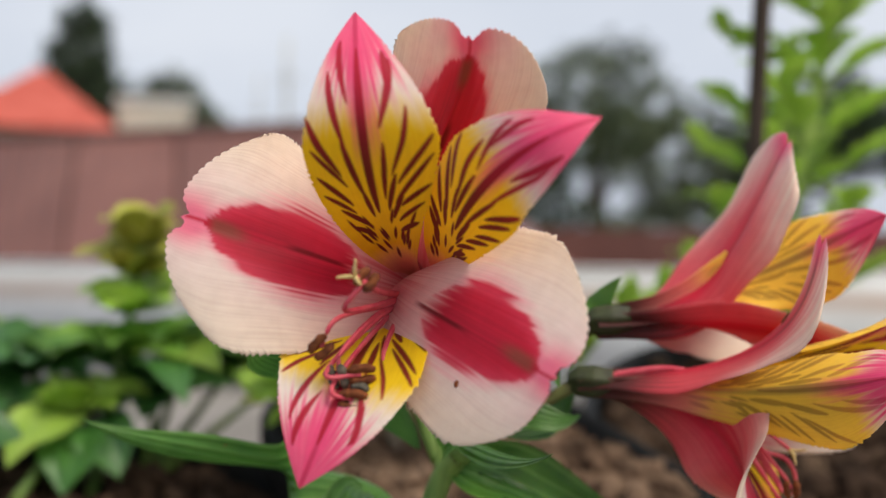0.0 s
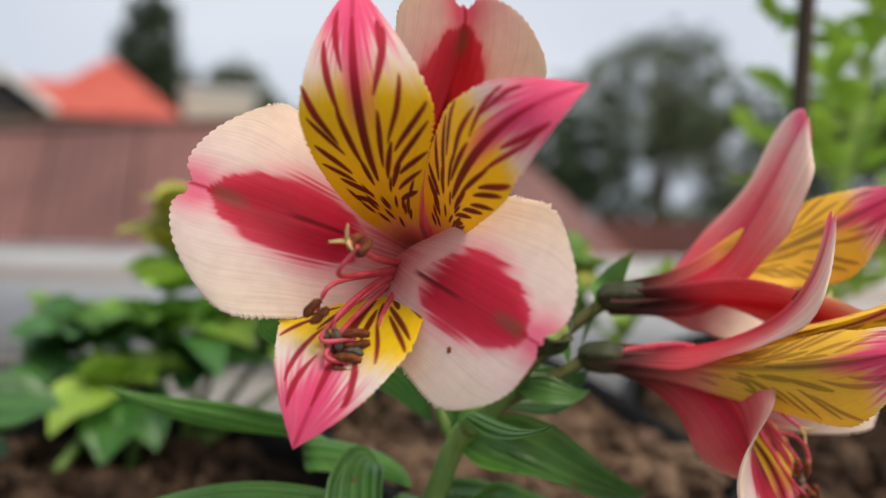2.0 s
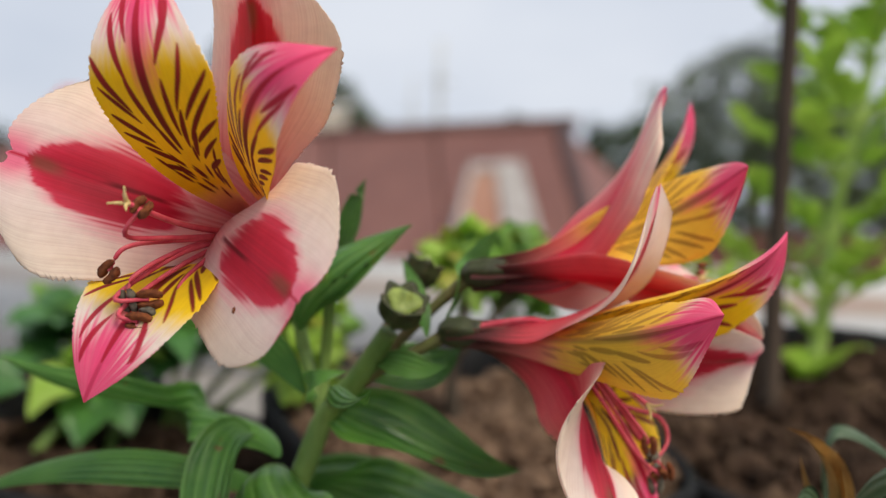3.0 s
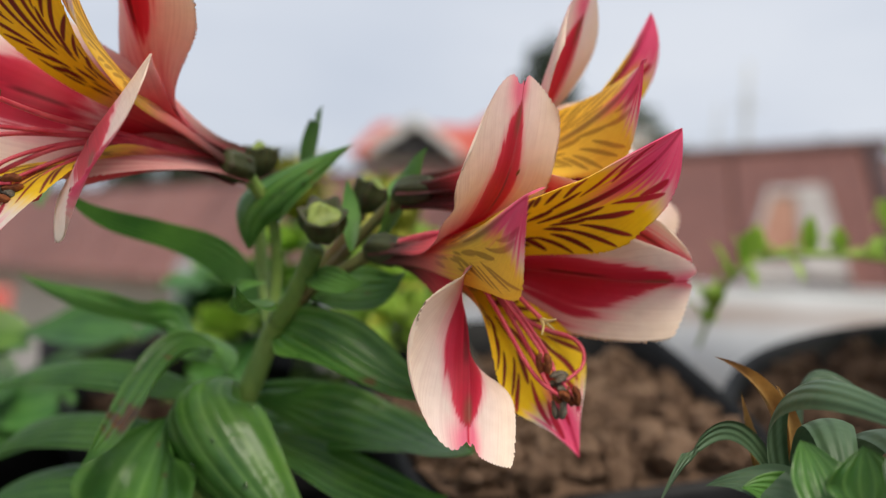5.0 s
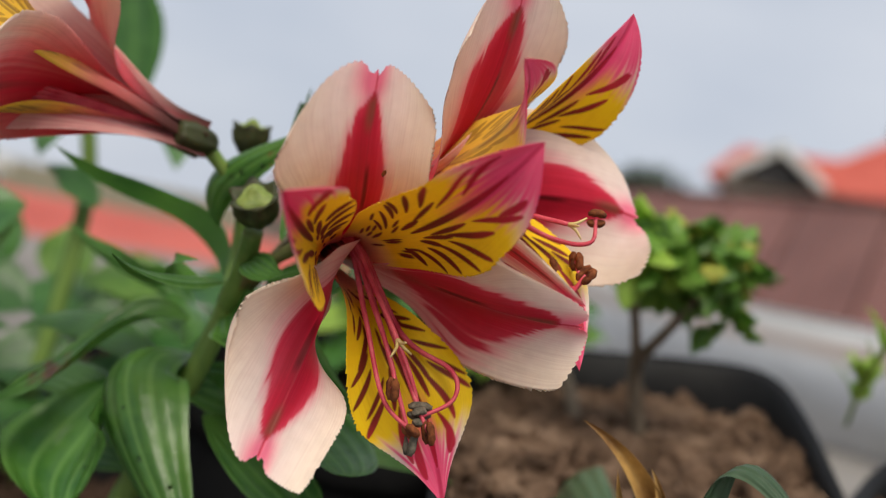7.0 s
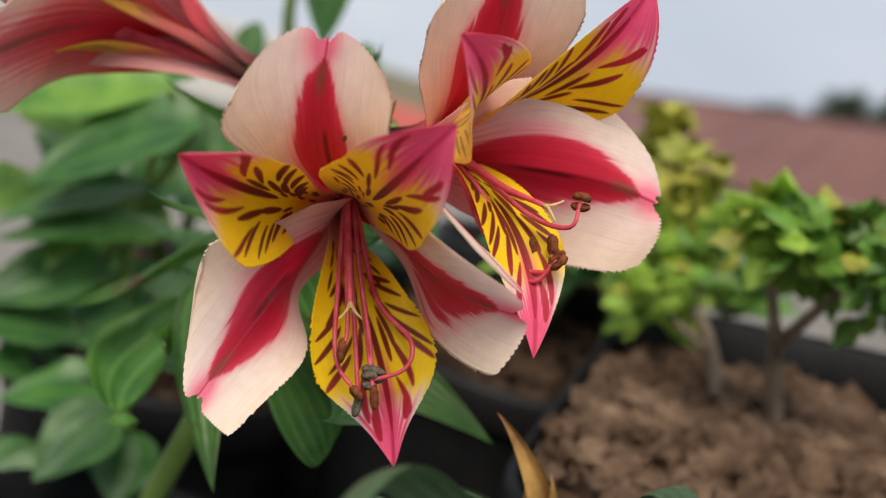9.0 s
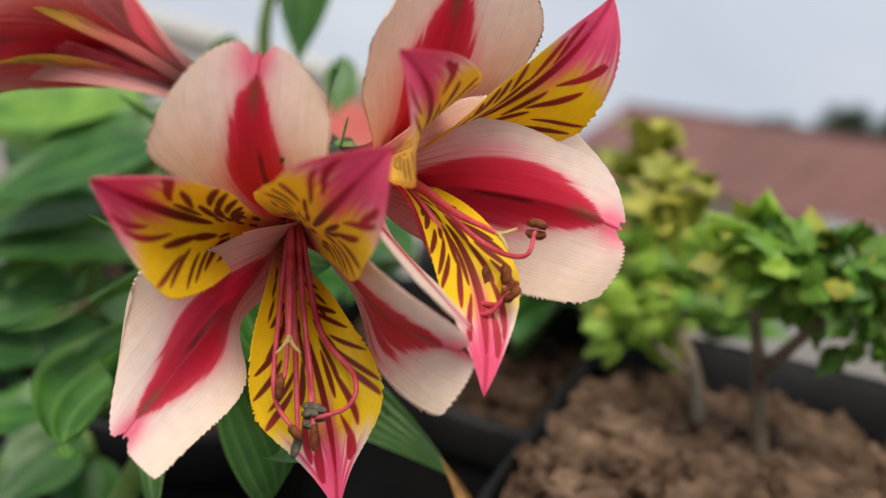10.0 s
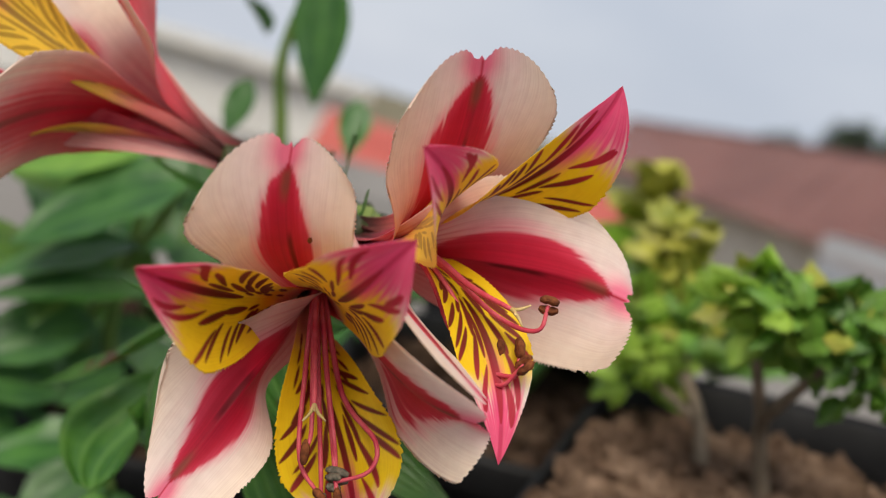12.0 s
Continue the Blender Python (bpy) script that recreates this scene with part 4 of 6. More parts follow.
# ---- pots ----
def plant_pot(at, radius, height, soil_drop, soil_mat, label, seed, clods=150, clod=0.006, sag=(0, 0), level=1.0, square=None):
    """A black nursery pot with a rolled rim, filled with cloddy soil. at is the foot's centre."""
    rng = np.random.default_rng(seed)
    ob = thing("plant_pot", at, label, "plant pot", "black nursery pots")
    a = np.linspace(0, 2 * np.pi, 72, endpoint=False)
    ph = rng.uniform(0, 6.28, 2)
    wob = 1 + 0.012 * np.sin(2 * a + ph[0]) + 0.006 * np.sin(5 * a + ph[1])
    if square:
        # a bag pressed square: half sizes and the turn of its sides
        ca, sa = np.cos(a - square[2]) / square[0], np.sin(a - square[2]) / square[1]
        wob = wob * (ca**6 + sa**6) ** (-1 / 6) / radius
    prof = ((0.72, 0.0), (0.74, 0.004), (0.955, height - 0.022), (1.0, height - 0.020), (1.035, height - 0.016), (1.04, height - 0.004), (1.02, height), (0.985, height - 0.002), (0.965, height - 0.014), (0.90, height * 0.5), (0.72, 0.006), (0.0, 0.006))
    rows = np.array([[(radius * r * w * math.cos(t), radius * r * w * math.sin(t), z) for t, w in zip(a, wob)] for r, z in prof])
    lean = lambda p: p[..., :2] @ np.array(sag)
    rows[..., 2] += lean(rows) * (rows[..., 2] / height) ** 3
    part("pot_body", grid_mesh("pot_body", rows, closed=True), M_POT, ob)
    rr = np.linspace(0.0, 0.95, 26)
    zs = height - soil_drop
    soil = np.array([[(radius * q * k * math.cos(t), radius * q * k * math.sin(t), zs + 0.0045 * noise.noise(Vector((q * math.cos(t) * 4, q * math.sin(t) * 4, seed))) + 0.003 * noise.noise(Vector((q * math.cos(t) * 14, q * math.sin(t) * 14, seed))) - 0.004 * q**4) for t, k in zip(a, wob)] for q in rr])
    soil[..., 2] += lean(soil) * level
    s = part("soil", grid_mesh("soil", soil, closed=True), soil_mat, ob, "crumbly brown potting soil")
    bm = bmesh.new()
    for _ in range(clods):
        k = int(rng.integers(72))
        q, t = math.sqrt(rng.uniform(0, 0.86)) * radius * wob[k], a[k] + rng.uniform(-0.04, 0.04)
        m = Matrix.Translation((q * math.cos(t), q * math.sin(t), zs + rng.uniform(-0.001, 0.004) + (q * math.cos(t) * sag[0] + q * math.sin(t) * sag[1]) * level))
        m = m @ Euler(rng.uniform(0, 3, 3).tolist()).to_matrix().to_4x4() @ Matrix.Diagonal((*(clod * (0.25 + 1.1 * rng.random() ** 2.2) * rng.uniform(0.5, 1.2, 3)), 1))
        made = bmesh.ops.create_icosphere(bm, subdivisions=1 if rng.random() < 0.7 else 2, radius=1, matrix=m)
        for v in made["verts"]:
            v.co += Vector(rng.normal(size=3)) * clod * 0.16
    tagged(part("soil_litter", bm, soil_mat, s, "", (0, 0, 0), False), kind="stuff")
    return ob


plant_pot((0.0155, 0.386, FLOOR_Z), 0.062, 0.431 - FLOOR_Z, 0.008, M_SOIL, "black plastic grow bag of pale cloddy soil", 11, 1100, 0.0052, (-0.088, 0.316), 0.55, (0.057, 0.068, 0.68))
plant_pot((0.166, 0.454, FLOOR_Z), 0.096, 0.434 - FLOOR_Z, 0.009, M_SOIL_DARK, "large black plastic pot of dark damp soil", 12, 1100, 0.006, (0.0, 0.28))
plant_pot((-0.112, 0.384, FLOOR_Z), 0.066, 0.417 - FLOOR_Z, 0.014, M_SOIL_DARK, "wide black plastic pot of brown soil", 13, 500, 0.0055, (-0.12, 0.08))
plant_pot((-0.236, 0.378, FLOOR_Z), 0.062, 0.398 - FLOOR_Z, 0.014, M_SOIL_DARK, "black plastic pot of a leafy plant", 19, 150)
plant_pot((-0.205, 0.465, FLOOR_Z), 0.066, 0.432 - FLOOR_Z, 0.014, M_SOIL_DARK, "black plastic pot holding a leafy seedling", 14, 150)
plant_pot((-0.045, 0.222, FLOOR_Z), 0.062, 0.345 - FLOOR_Z, 0.014, M_SOIL_DARK, "black plastic pot holding the flowering lily", 15, 120)
plant_pot((0.118, 0.272, FLOOR_Z), 0.048, 0.392 - FLOOR_Z, 0.014, M_SOIL_DARK, "black plastic pot of a greyish strap-leaved plant", 16, 120)


# ---- the flowering lily ----
LILY = (-0.045, 0.222, 0.325)
lily = thing("peruvian_lily", LILY, "potted Peruvian lily with three cream, crimson and yellow flowers", "flower")
l_off = neg(LILY)
tube("stem", [(-0.045, 0.222, 0.325), (-0.030, 0.228, 0.38), (-0.011, 0.231, 0.425), (-0.004, 0.2315, 0.4394), (0.0005, 0.2325, 0.452), (0.0040, 0.231, 0.4575)], (0.0038, 0.0030, 0.0025, 0.0023), M_STEM, lily, 40, 12, label="thick green main stem", at=l_off)
A0, B0, C0 = (0.0005, 0.2195, 0.4895), (0.0290, 0.2281, 0.4737), (0.0331, 0.2318, 0.4859)
tube("flower_stalk", [(0.0005, 0.2325, 0.454), (0.0005, 0.2345, 0.465), (0.0022, 0.2290, 0.480), A0], (0.0015, 0.0013, 0.0012, 0.0017), M_STEM, lily, 24, 10, at=l_off)
tube("flower_stalk", [(0.0035, 0.2310, 0.457), (0.012, 0.2285, 0.464), (0.021, 0.2280, 0.469), B0], (0.0022, 0.0014, 0.0012, 0.0016), M_STEM_RED, lily, 24, 10, at=l_off)
tube("flower_stalk", [(0.0060, 0.2325, 0.460), (0.016, 0.233, 0.470), (0.025, 0.2325, 0.479), C0], (0.0016, 0.0013, 0.0012, 0.0016), M_STEM_RED, lily, 24, 10, at=l_off)
tube("flower_stalk", [(0.0040, 0.231, 0.4575), (0.010, 0.2285, 0.464), (0.0165, 0.2245, 0.4735)], (0.0026, 0.0024, 0.0021), M_STEM, lily, 20, 10, at=l_off)
tube("flower_stalk", [(0.0000, 0.2335, 0.456), (-0.0060, 0.2375, 0.472), (-0.0071, 0.2365, 0.4880)], (0.0016, 0.0015, 0.0014), M_STEM, lily, 20, 10, at=l_off)
tube("flower_stalk", [(0.0060, 0.2330, 0.461), (0.014, 0.2375, 0.474), (0.0190, 0.2395, 0.4820)], (0.0015, 0.0014, 0.0013), M_STEM_RED, lily, 20, 10, at=l_off)
capsule("seed_capsule", (0.0195, 0.2218, 0.4786), (0.32, -0.62, 0.72), 0.0050, lily, l_off)
capsule("seed_capsule", (-0.0071, 0.2360, 0.4935), (0.05, -0.10, 1.0), 0.0046, lily, l_off)
capsule("seed_capsule", (0.0205, 0.2400, 0.4860), (0.35, 0.1, 0.9), 0.0044, lily, l_off)


def flower(base, axis, label):
    """The ovary at the end of the stalk; tepals, stamens and pistil hang from it."""
    b, a = np.array(base, float), np.array(axis, float)
    a /= np.linalg.norm(a)
    ob = tube("flower", [b - a * 0.0025, b - a * 0.0005, b + a * 0.0030, b + a * 0.007], (0.0016, 0.0030, 0.0034, 0.0026), M_OVARY, lily, 16, 24, 0.10, label, l_off)
    ob.location = l_off
    return ob


TEPALS, WET = {}, []
flower_a = flower(A0, (0.0, -1.0, 0.10), "fully open striped flower turned to the front")
TEPALS["AT"] = tepal(flower_a, "inner", 650, A0, (0.0, -1.0, 0.10), (-0.0120, 0.1906, 0.5015), (-0.0113, 0.1433, 0.5088), (-0.0139, 0.1705, 0.5359), (-0.9973, 0.0552, -0.0475), 0.0097, (0.02, -0.06), -0.07, 0.14, ((0.93, 1.14, 1.05), (0.96, 0.94, 0.94)), 0.795)
TEPALS["AM"] = tepal(flower_a, "outer", 651, A0, (0.0, -1.0, 0.10), (-0.0162, 0.1936, 0.5036), (0.0048, 0.1838, 0.5193), (0.0030, 0.1633, 0.5320), (0.8615, -0.5067, 0.0345), 0.0132, (-0.12, -0.07), 0.39, 0.05, ((1.00, 1.01, 1.04), (0.90, 1.01, 1.04)), 0.47)
TEPALS["AL"] = tepal(flower_a, "outer", 652, A0, (0.0, -1.0, 0.10), (-0.0037, 0.1970, 0.4932), (-0.0194, 0.1744, 0.4981), (-0.0421, 0.1751, 0.5052), (-0.3593, 0.1376, 0.9230), 0.0179, (-0.19, -0.09), -0.10, -0.01, ((0.99, 0.90, 1.03), (0.99, 1.05, 1.11)), 0.47)
TEPALS["AR"] = tepal(flower_a, "outer", 653, A0, (0.0, -1.0, 0.10), (-0.0253, 0.1801, 0.5030), (0.0152, 0.1673, 0.4824), (0.0160, 0.1567, 0.4821), (-0.6844, 0.1255, -0.7182), 0.0165, (-0.04, -0.05), 0.05, -0.14, ((0.97, 1.05, 1.14), (0.99, 0.87, 1.02)), 0.57)
TEPALS["ARi"] = tepal(flower_a, "inner", 654, A0, (0.0, -1.0, 0.10), (-0.0010, 0.1923, 0.4974), (-0.0004, 0.1453, 0.5116), (0.0211, 0.1544, 0.5182), (0.6834, -0.2438, -0.6882), 0.0091, (-0.18, 0.05), 0.10, 0.00, ((0.92, 0.96, 1.17), (0.82, 0.87, 1.20)), 0.81)
TEPALS["AB"] = tepal(flower_a, "inner", 655, A0, (0.0, -1.0, 0.10), (-0.0098, 0.1964, 0.4902), (-0.0112, 0.1648, 0.4899), (-0.0209, 0.1662, 0.4648), (-0.9995, -0.0167, -0.0265), 0.0117, (-0.04, -0.14), -0.14, -0.03, ((0.96, 0.92, 1.00), (1.05, 0.99, 1.11)), 0.79)
flower_b = flower(B0, (1.0, -0.22, 0.0), "open striped flower on a side stalk")
TEPALS["BT"] = tepal(flower_b, "outer", 660, B0, (1.0, -0.22, 0.0), (0.0591, 0.2184, 0.4773), (0.0673, 0.2044, 0.4800), (0.0696, 0.2018, 0.5040), (0.1665, 0.9683, 0.1860), 0.0114, (0.13, 0.49), 0.19, -0.12, ((0.80, 0.97, 1.39), (0.72, 0.89, 0.97)), 0.33, 0.04)
TEPALS["BLi"] = tepal(flower_b, "inner", 661, B0, (1.0, -0.22, 0.0), (0.0509, 0.2212, 0.4729), (0.0618, 0.1984, 0.4742), (0.0786, 0.1819, 0.4814), (-0.5016, 0.7597, 0.4139), 0.0099, (0.31, 0.51), -0.41, 0.02, ((0.90, 1.06, 1.00), (0.57, 0.69, 1.32)), 0.85)
TEPALS["BRi"] = tepal(flower_b, "inner", 662, B0, (1.0, -0.22, 0.0), (0.0561, 0.2251, 0.4761), (0.0873, 0.2068, 0.4800), (0.0940, 0.2143, 0.4961), (0.1506, 0.8709, -0.4679), 0.0105, (0.50, 0.68), 0.23, 0.01, ((1.05, 0.87, 1.52), (0.83, 0.88, 1.25)), 0.86)
TEPALS["BL"] = tepal(flower_b, "outer", 663, B0, (1.0, -0.22, 0.0), (0.0584, 0.2194, 0.4734), (0.0582, 0.2083, 0.4585), (0.0649, 0.1978, 0.4396), (-0.3527, 0.4355, 0.8282), 0.0119, (0.36, 0.54), 0.59, 0.67, ((0.95, 0.86, 0.74), (1.03, 1.04, 1.23)), 0.33, -0.16)
TEPALS["BR"] = tepal(flower_b, "outer", 664, B0, (1.0, -0.22, 0.0), (0.0531, 0.2321, 0.4730), (0.0812, 0.2223, 0.4678), (0.0936, 0.2359, 0.4703), (-0.2518, -0.9040, 0.3455), 0.0088, (-1.31, 0.24), -0.34, -0.22, ((1.08, 1.11, 1.03), (0.61, 0.72, 1.19)), 0.33, -0.08, 2.0)
TEPALS["BB"] = tepal(flower_b, "inner", 665, B0, (1.0, -0.22, 0.0), (0.0538, 0.2166, 0.4686), (0.0673, 0.2282, 0.4592), (0.0731, 0.2329, 0.4351), (-0.7874, -0.4376, 0.4342), 0.0082, (-0.62, 0.60), -0.13, -0.14, ((1.06, 1.08, 0.55), (1.14, 1.14, 0.92)), 0.83)
flower_c = flower(C0, (1.0, -0.10, 0.10), "striped flower behind its neighbour")
TEPALS["CT"] = tepal(flower_c, "outer", 670, C0, (1.0, -0.10, 0.10), (0.0548, 0.2288, 0.4861), (0.0631, 0.2384, 0.4972), (0.0727, 0.2269, 0.5248), (0.4283, 0.4501, 0.7836), 0.0138, (0.72, 0.17), 0.39, -0.26, ((0.63, 0.94, 0.96), (1.01, 1.08, 1.21)), 0.33, 0.01)
TEPALS["CRi"] = tepal(flower_c, "inner", 671, C0, (1.0, -0.10, 0.10), (0.0540, 0.2345, 0.4901), (0.0774, 0.2494, 0.5091), (0.0791, 0.2502, 0.5260), (0.3653, 0.7928, 0.4879), 0.0099, (-0.04, 0.11), -0.29, -0.02, ((0.80, 0.59, 0.73), (1.08, 1.09, 1.29)), 0.86)
TEPALS["CLi"] = tepal(flower_c, "inner", 672, C0, (1.0, -0.10, 0.10), (0.0560, 0.2333, 0.4888), (0.0791, 0.2341, 0.5015), (0.0867, 0.2147, 0.5082), (0.0325, 0.3708, 0.9281), 0.0098, (0.38, 0.19), -0.11, 0.20, ((0.99, 0.98, 0.95), (1.01, 0.95, 1.14)), 0.84)
TEPALS["CR"] = tepal(flower_c, "outer", 673, C0, (1.0, -0.10, 0.10), (0.0564, 0.2304, 0.4845), (0.0691, 0.2488, 0.4956), (0.0782, 0.2684, 0.4911), (0.4506, 0.8614, -0.2344), 0.0153, (-0.04, 0.38), 0.35, 0.04, ((0.96, 0.95, 0.95), (1.06, 1.12, 1.01)), 0.33, 0.12)
TEPALS["CL"] = tepal(flower_c, "outer", 674, C0, (1.0, -0.10, 0.10), (0.0509, 0.2265, 0.4862), (0.0762, 0.2156, 0.4885), (0.0912, 0.2360, 0.4733), (-0.2278, -0.8299, 0.5092), 0.0083, (0.01, 0.01), 0.04, -0.00, ((0.99, 0.99, 0.99), (1.01, 1.01, 1.01)), 0.33)
TEPALS["CB"] = tepal(flower_c, "inner", 675, C0, (1.0, -0.10, 0.10), (0.0564, 0.2336, 0.4909), (0.0774, 0.2449, 0.4876), (0.0877, 0.2436, 0.4624), (-0.5082, -0.8541, 0.1104), 0.0067, (0.05, 0.10), -0.07, 0.02, ((1.02, 1.06, 0.89), (0.98, 0.96, 0.95)), 0.82)

lily_leaf(lily, LILY, (-0.0041, 0.2360, 0.4581), (-0.0193, 0.2437, 0.4795), (-0.0397, 0.2283, 0.4716), (-0.0342, 0.2043, 0.4831), (0.8991, -0.1527, 0.4102), 0.0059, -0.09, twist=-0.34, seed=200)
lily_leaf(lily, LILY, (-0.0080, 0.2301, 0.4450), (-0.0175, 0.2435, 0.4570), (-0.0457, 0.2361, 0.4484), (-0.0748, 0.2312, 0.4646), (0.9941, 0.0379, -0.1016), 0.0066, -0.56, twist=0.16, seed=201)
WET.append(lily_leaf(lily, LILY, (-0.0040, 0.2299, 0.4724), (-0.0032, 0.2192, 0.4811), (0.0032, 0.2250, 0.4887), (0.0196, 0.2326, 0.4964), (-0.9958, -0.0667, 0.0622), 0.0056, 0.79, twist=-0.23, seed=202))
lily_leaf(lily, LILY, (0.0016, 0.2407, 0.4868), (0.0040, 0.2408, 0.4937), (0.0038, 0.2399, 0.5007), (0.0077, 0.2386, 0.5064), (0.3759, -0.1612, 0.9125), 0.0031, 0.19, twist=-0.00, seed=203)
lily_leaf(lily, LILY, (0.0270, 0.2300, 0.4749), (0.0308, 0.2367, 0.4811), (0.0317, 0.2326, 0.4895), (0.0381, 0.2311, 0.4955), (0.3478, -0.1832, 0.9195), 0.0038, 0.16, twist=0.05, seed=204)
lily_leaf(lily, LILY, (0.0243, 0.2257, 0.4727), (0.0228, 0.2285, 0.4792), (0.0199, 0.2318, 0.4848), (0.0166, 0.2357, 0.4892), (0.9138, 0.4061, 0.0000), 0.0020, 0.25, seed=205)
WET.append(lily_leaf(lily, LILY, (0.0005, 0.2325, 0.4560), (0.0151, 0.2295, 0.4556), (0.0281, 0.2319, 0.4412), (0.0437, 0.2413, 0.4430), (0.7924, -0.1904, -0.5796), 0.0085, 0.58, twist=0.15, seed=206, blotch=(0.60, 0.25, 0.035, 0.2)))
WET.append(lily_leaf(lily, LILY, (-0.0058, 0.2243, 0.4386), (-0.0041, 0.2510, 0.4349), (0.0142, 0.2679, 0.4316), (0.0349, 0.2800, 0.4253), (0.1333, -0.5270, -0.8394), 0.0084, 0.17, seed=207))
lily_leaf(lily, LILY, (-0.0154, 0.2360, 0.4490), (-0.0214, 0.2220, 0.4557), (-0.0155, 0.2133, 0.4340), (-0.0110, 0.1892, 0.4299), (-0.5500, 0.7452, 0.3770), 0.0062, 0.45, twist=-0.17, seed=208, blotch=(0.66, 0.1, 0.10, 0.9))
WET.append(lily_leaf(lily, LILY, (-0.0153, 0.2200, 0.4352), (-0.0172, 0.2210, 0.4184), (-0.0158, 0.2055, 0.4128), (0.0026, 0.2061, 0.4086), (-0.9492, 0.1408, 0.2814), 0.0136, 0.76, twist=0.21, seed=209))
WET.append(lily_leaf(lily, LILY, (-0.0101, 0.2356, 0.4425), (-0.0115, 0.2108, 0.4481), (-0.0056, 0.2060, 0.4350), (0.0287, 0.2195, 0.4065), (0.9536, 0.2399, 0.1819), 0.0114, 0.78, twist=0.42, seed=210))
WET.append(lily_leaf(lily, LILY, (-0.0029, 0.2335, 0.4399), (0.0106, 0.2576, 0.4348), (0.0393, 0.2507, 0.4257), (0.0531, 0.2260, 0.4345), (-0.8452, -0.5229, -0.1108), 0.0089, 0.12, twist=-0.01, seed=211))
lily_leaf(lily, LILY, (-0.0024, 0.2352, 0.4309), (0.0159, 0.2405, 0.4243), (0.0331, 0.2437, 0.4137), (0.0463, 0.2325, 0.4245), (0.4406, -0.6686, -0.5990), 0.0074, 0.23, seed=212)
lily_leaf(lily, LILY, (-0.0074, 0.2299, 0.4381), (-0.0309, 0.2265, 0.4441), (-0.0556, 0.2233, 0.4457), (-0.0780, 0.2241, 0.4333), (0.3094, -0.6189, -0.7220), 0.0045, 0.25, seed=213)
lily_leaf(lily, LILY, (-0.0093, 0.2298, 0.4262), (-0.0323, 0.2227, 0.4322), (-0.0562, 0.2164, 0.4340), (-0.0728, 0.2223, 0.4162), (0.3094, -0.6189, -0.7220), 0.0055, 0.25, seed=214)
lily_leaf(lily, LILY, (-0.0109, 0.2299, 0.4160), (-0.0331, 0.2222, 0.4190), (-0.0555, 0.2140, 0.4193), (-0.0733, 0.2208, 0.4049), (0.3094, -0.6189, -0.7220), 0.0075, 0.25, seed=215)
lily_leaf(lily, LILY, (0.0009, 0.2277, 0.4593), (-0.0007, 0.2189, 0.4618), (0.0015, 0.2121, 0.4643), (0.0095, 0.2181, 0.4657), (0.3094, -0.6189, -0.7220), 0.0028, 0.25, seed=216)
lily_leaf(lily, LILY, (0.0091, 0.2359, 0.4629), (0.0185, 0.2391, 0.4653), (0.0267, 0.2440, 0.4622), (0.0299, 0.2405, 0.4700), (0.3094, -0.6189, -0.7220), 0.0070, 0.25, seed=217)
lily_leaf(lily, LILY, (0.0131, 0.2260, 0.4669), (0.0191, 0.2251, 0.4683), (0.0235, 0.2243, 0.4636), (0.0290, 0.2255, 0.4673), (0.3094, -0.6189, -0.7220), 0.0035, 0.25, seed=218)
lily_leaf(lily, LILY, (0.0030, 0.2300, 0.4610), (0.0075, 0.2200, 0.4640), (0.0130, 0.2060, 0.4595), (0.0195, 0.1928, 0.4654), (0.9, 0.4, 0.1), 0.0030, 0.8, seed=219)
# rain drops on the broad leaves, and small marks on two sepals
drops = np.random.default_rng(90)
for leaf_ob in WET:
    specks(leaf_ob, "water_drop", 9, 0.00055, M_WATER, drops)
mark(TEPALS["AR"], (0.0013, 0.168, 0.4805), 0.00045, M_ANTHER, "brown fleck")
mark(TEPALS["BT"], (0.0646, 0.2112, 0.4889), 0.0011, M_ANTHER, "ringed brown blemish")

# stamens and pistils
stamen(flower_a, [A0, (-0.0055, 0.196, 0.4918), (-0.0100, 0.180, 0.4910), (-0.0160, 0.1695, 0.4895), (-0.0180, 0.1675, 0.4855)], 0.0046, False, (-0.5, 0.2, -0.5))
stamen(flower_a, [A0, (-0.0055, 0.196, 0.4912), (-0.0105, 0.180, 0.4890), (-0.0175, 0.1690, 0.4815), (-0.0123, 0.1700, 0.4812)], 0.0052, False, (1.0, 0.2, 0.08))
stamen(flower_a, [A0, (-0.0055, 0.197, 0.4910), (-0.0100, 0.183, 0.4880), (-0.0165, 0.1690, 0.4795), (-0.0135, 0.1688, 0.4776)], 0.0054, False, (1.0, 0.1, -0.05))
stamen(flower_a, [A0, (-0.0055, 0.196, 0.4920), (-0.0110, 0.176, 0.4912), (-0.0145, 0.1655, 0.4912), (-0.0113, 0.1637, 0.4955)], 0.0040, False, (0.5, 0.2, 0.7))
stamen(flower_a, [A0, (-0.0050, 0.197, 0.4908), (-0.0075, 0.185, 0.4885), (-0.0092, 0.1745, 0.4830), (-0.0075, 0.1715, 0.4788), (-0.0125, 0.1700, 0.4785)], 0.0036, True, (-0.7, 0.1, 0.2))
stamen(flower_a, [A0, (-0.0055, 0.196, 0.4914), (-0.0100, 0.182, 0.4900), (-0.0150, 0.1705, 0.4850), (-0.0158, 0.1700, 0.4810)], 0.0048, True, (0.2, 0.2, -0.8))
pistil(flower_a, [A0, (-0.0055, 0.196, 0.4922), (-0.0100, 0.177, 0.4935), (-0.0127, 0.1624, 0.4960)], 0.4)

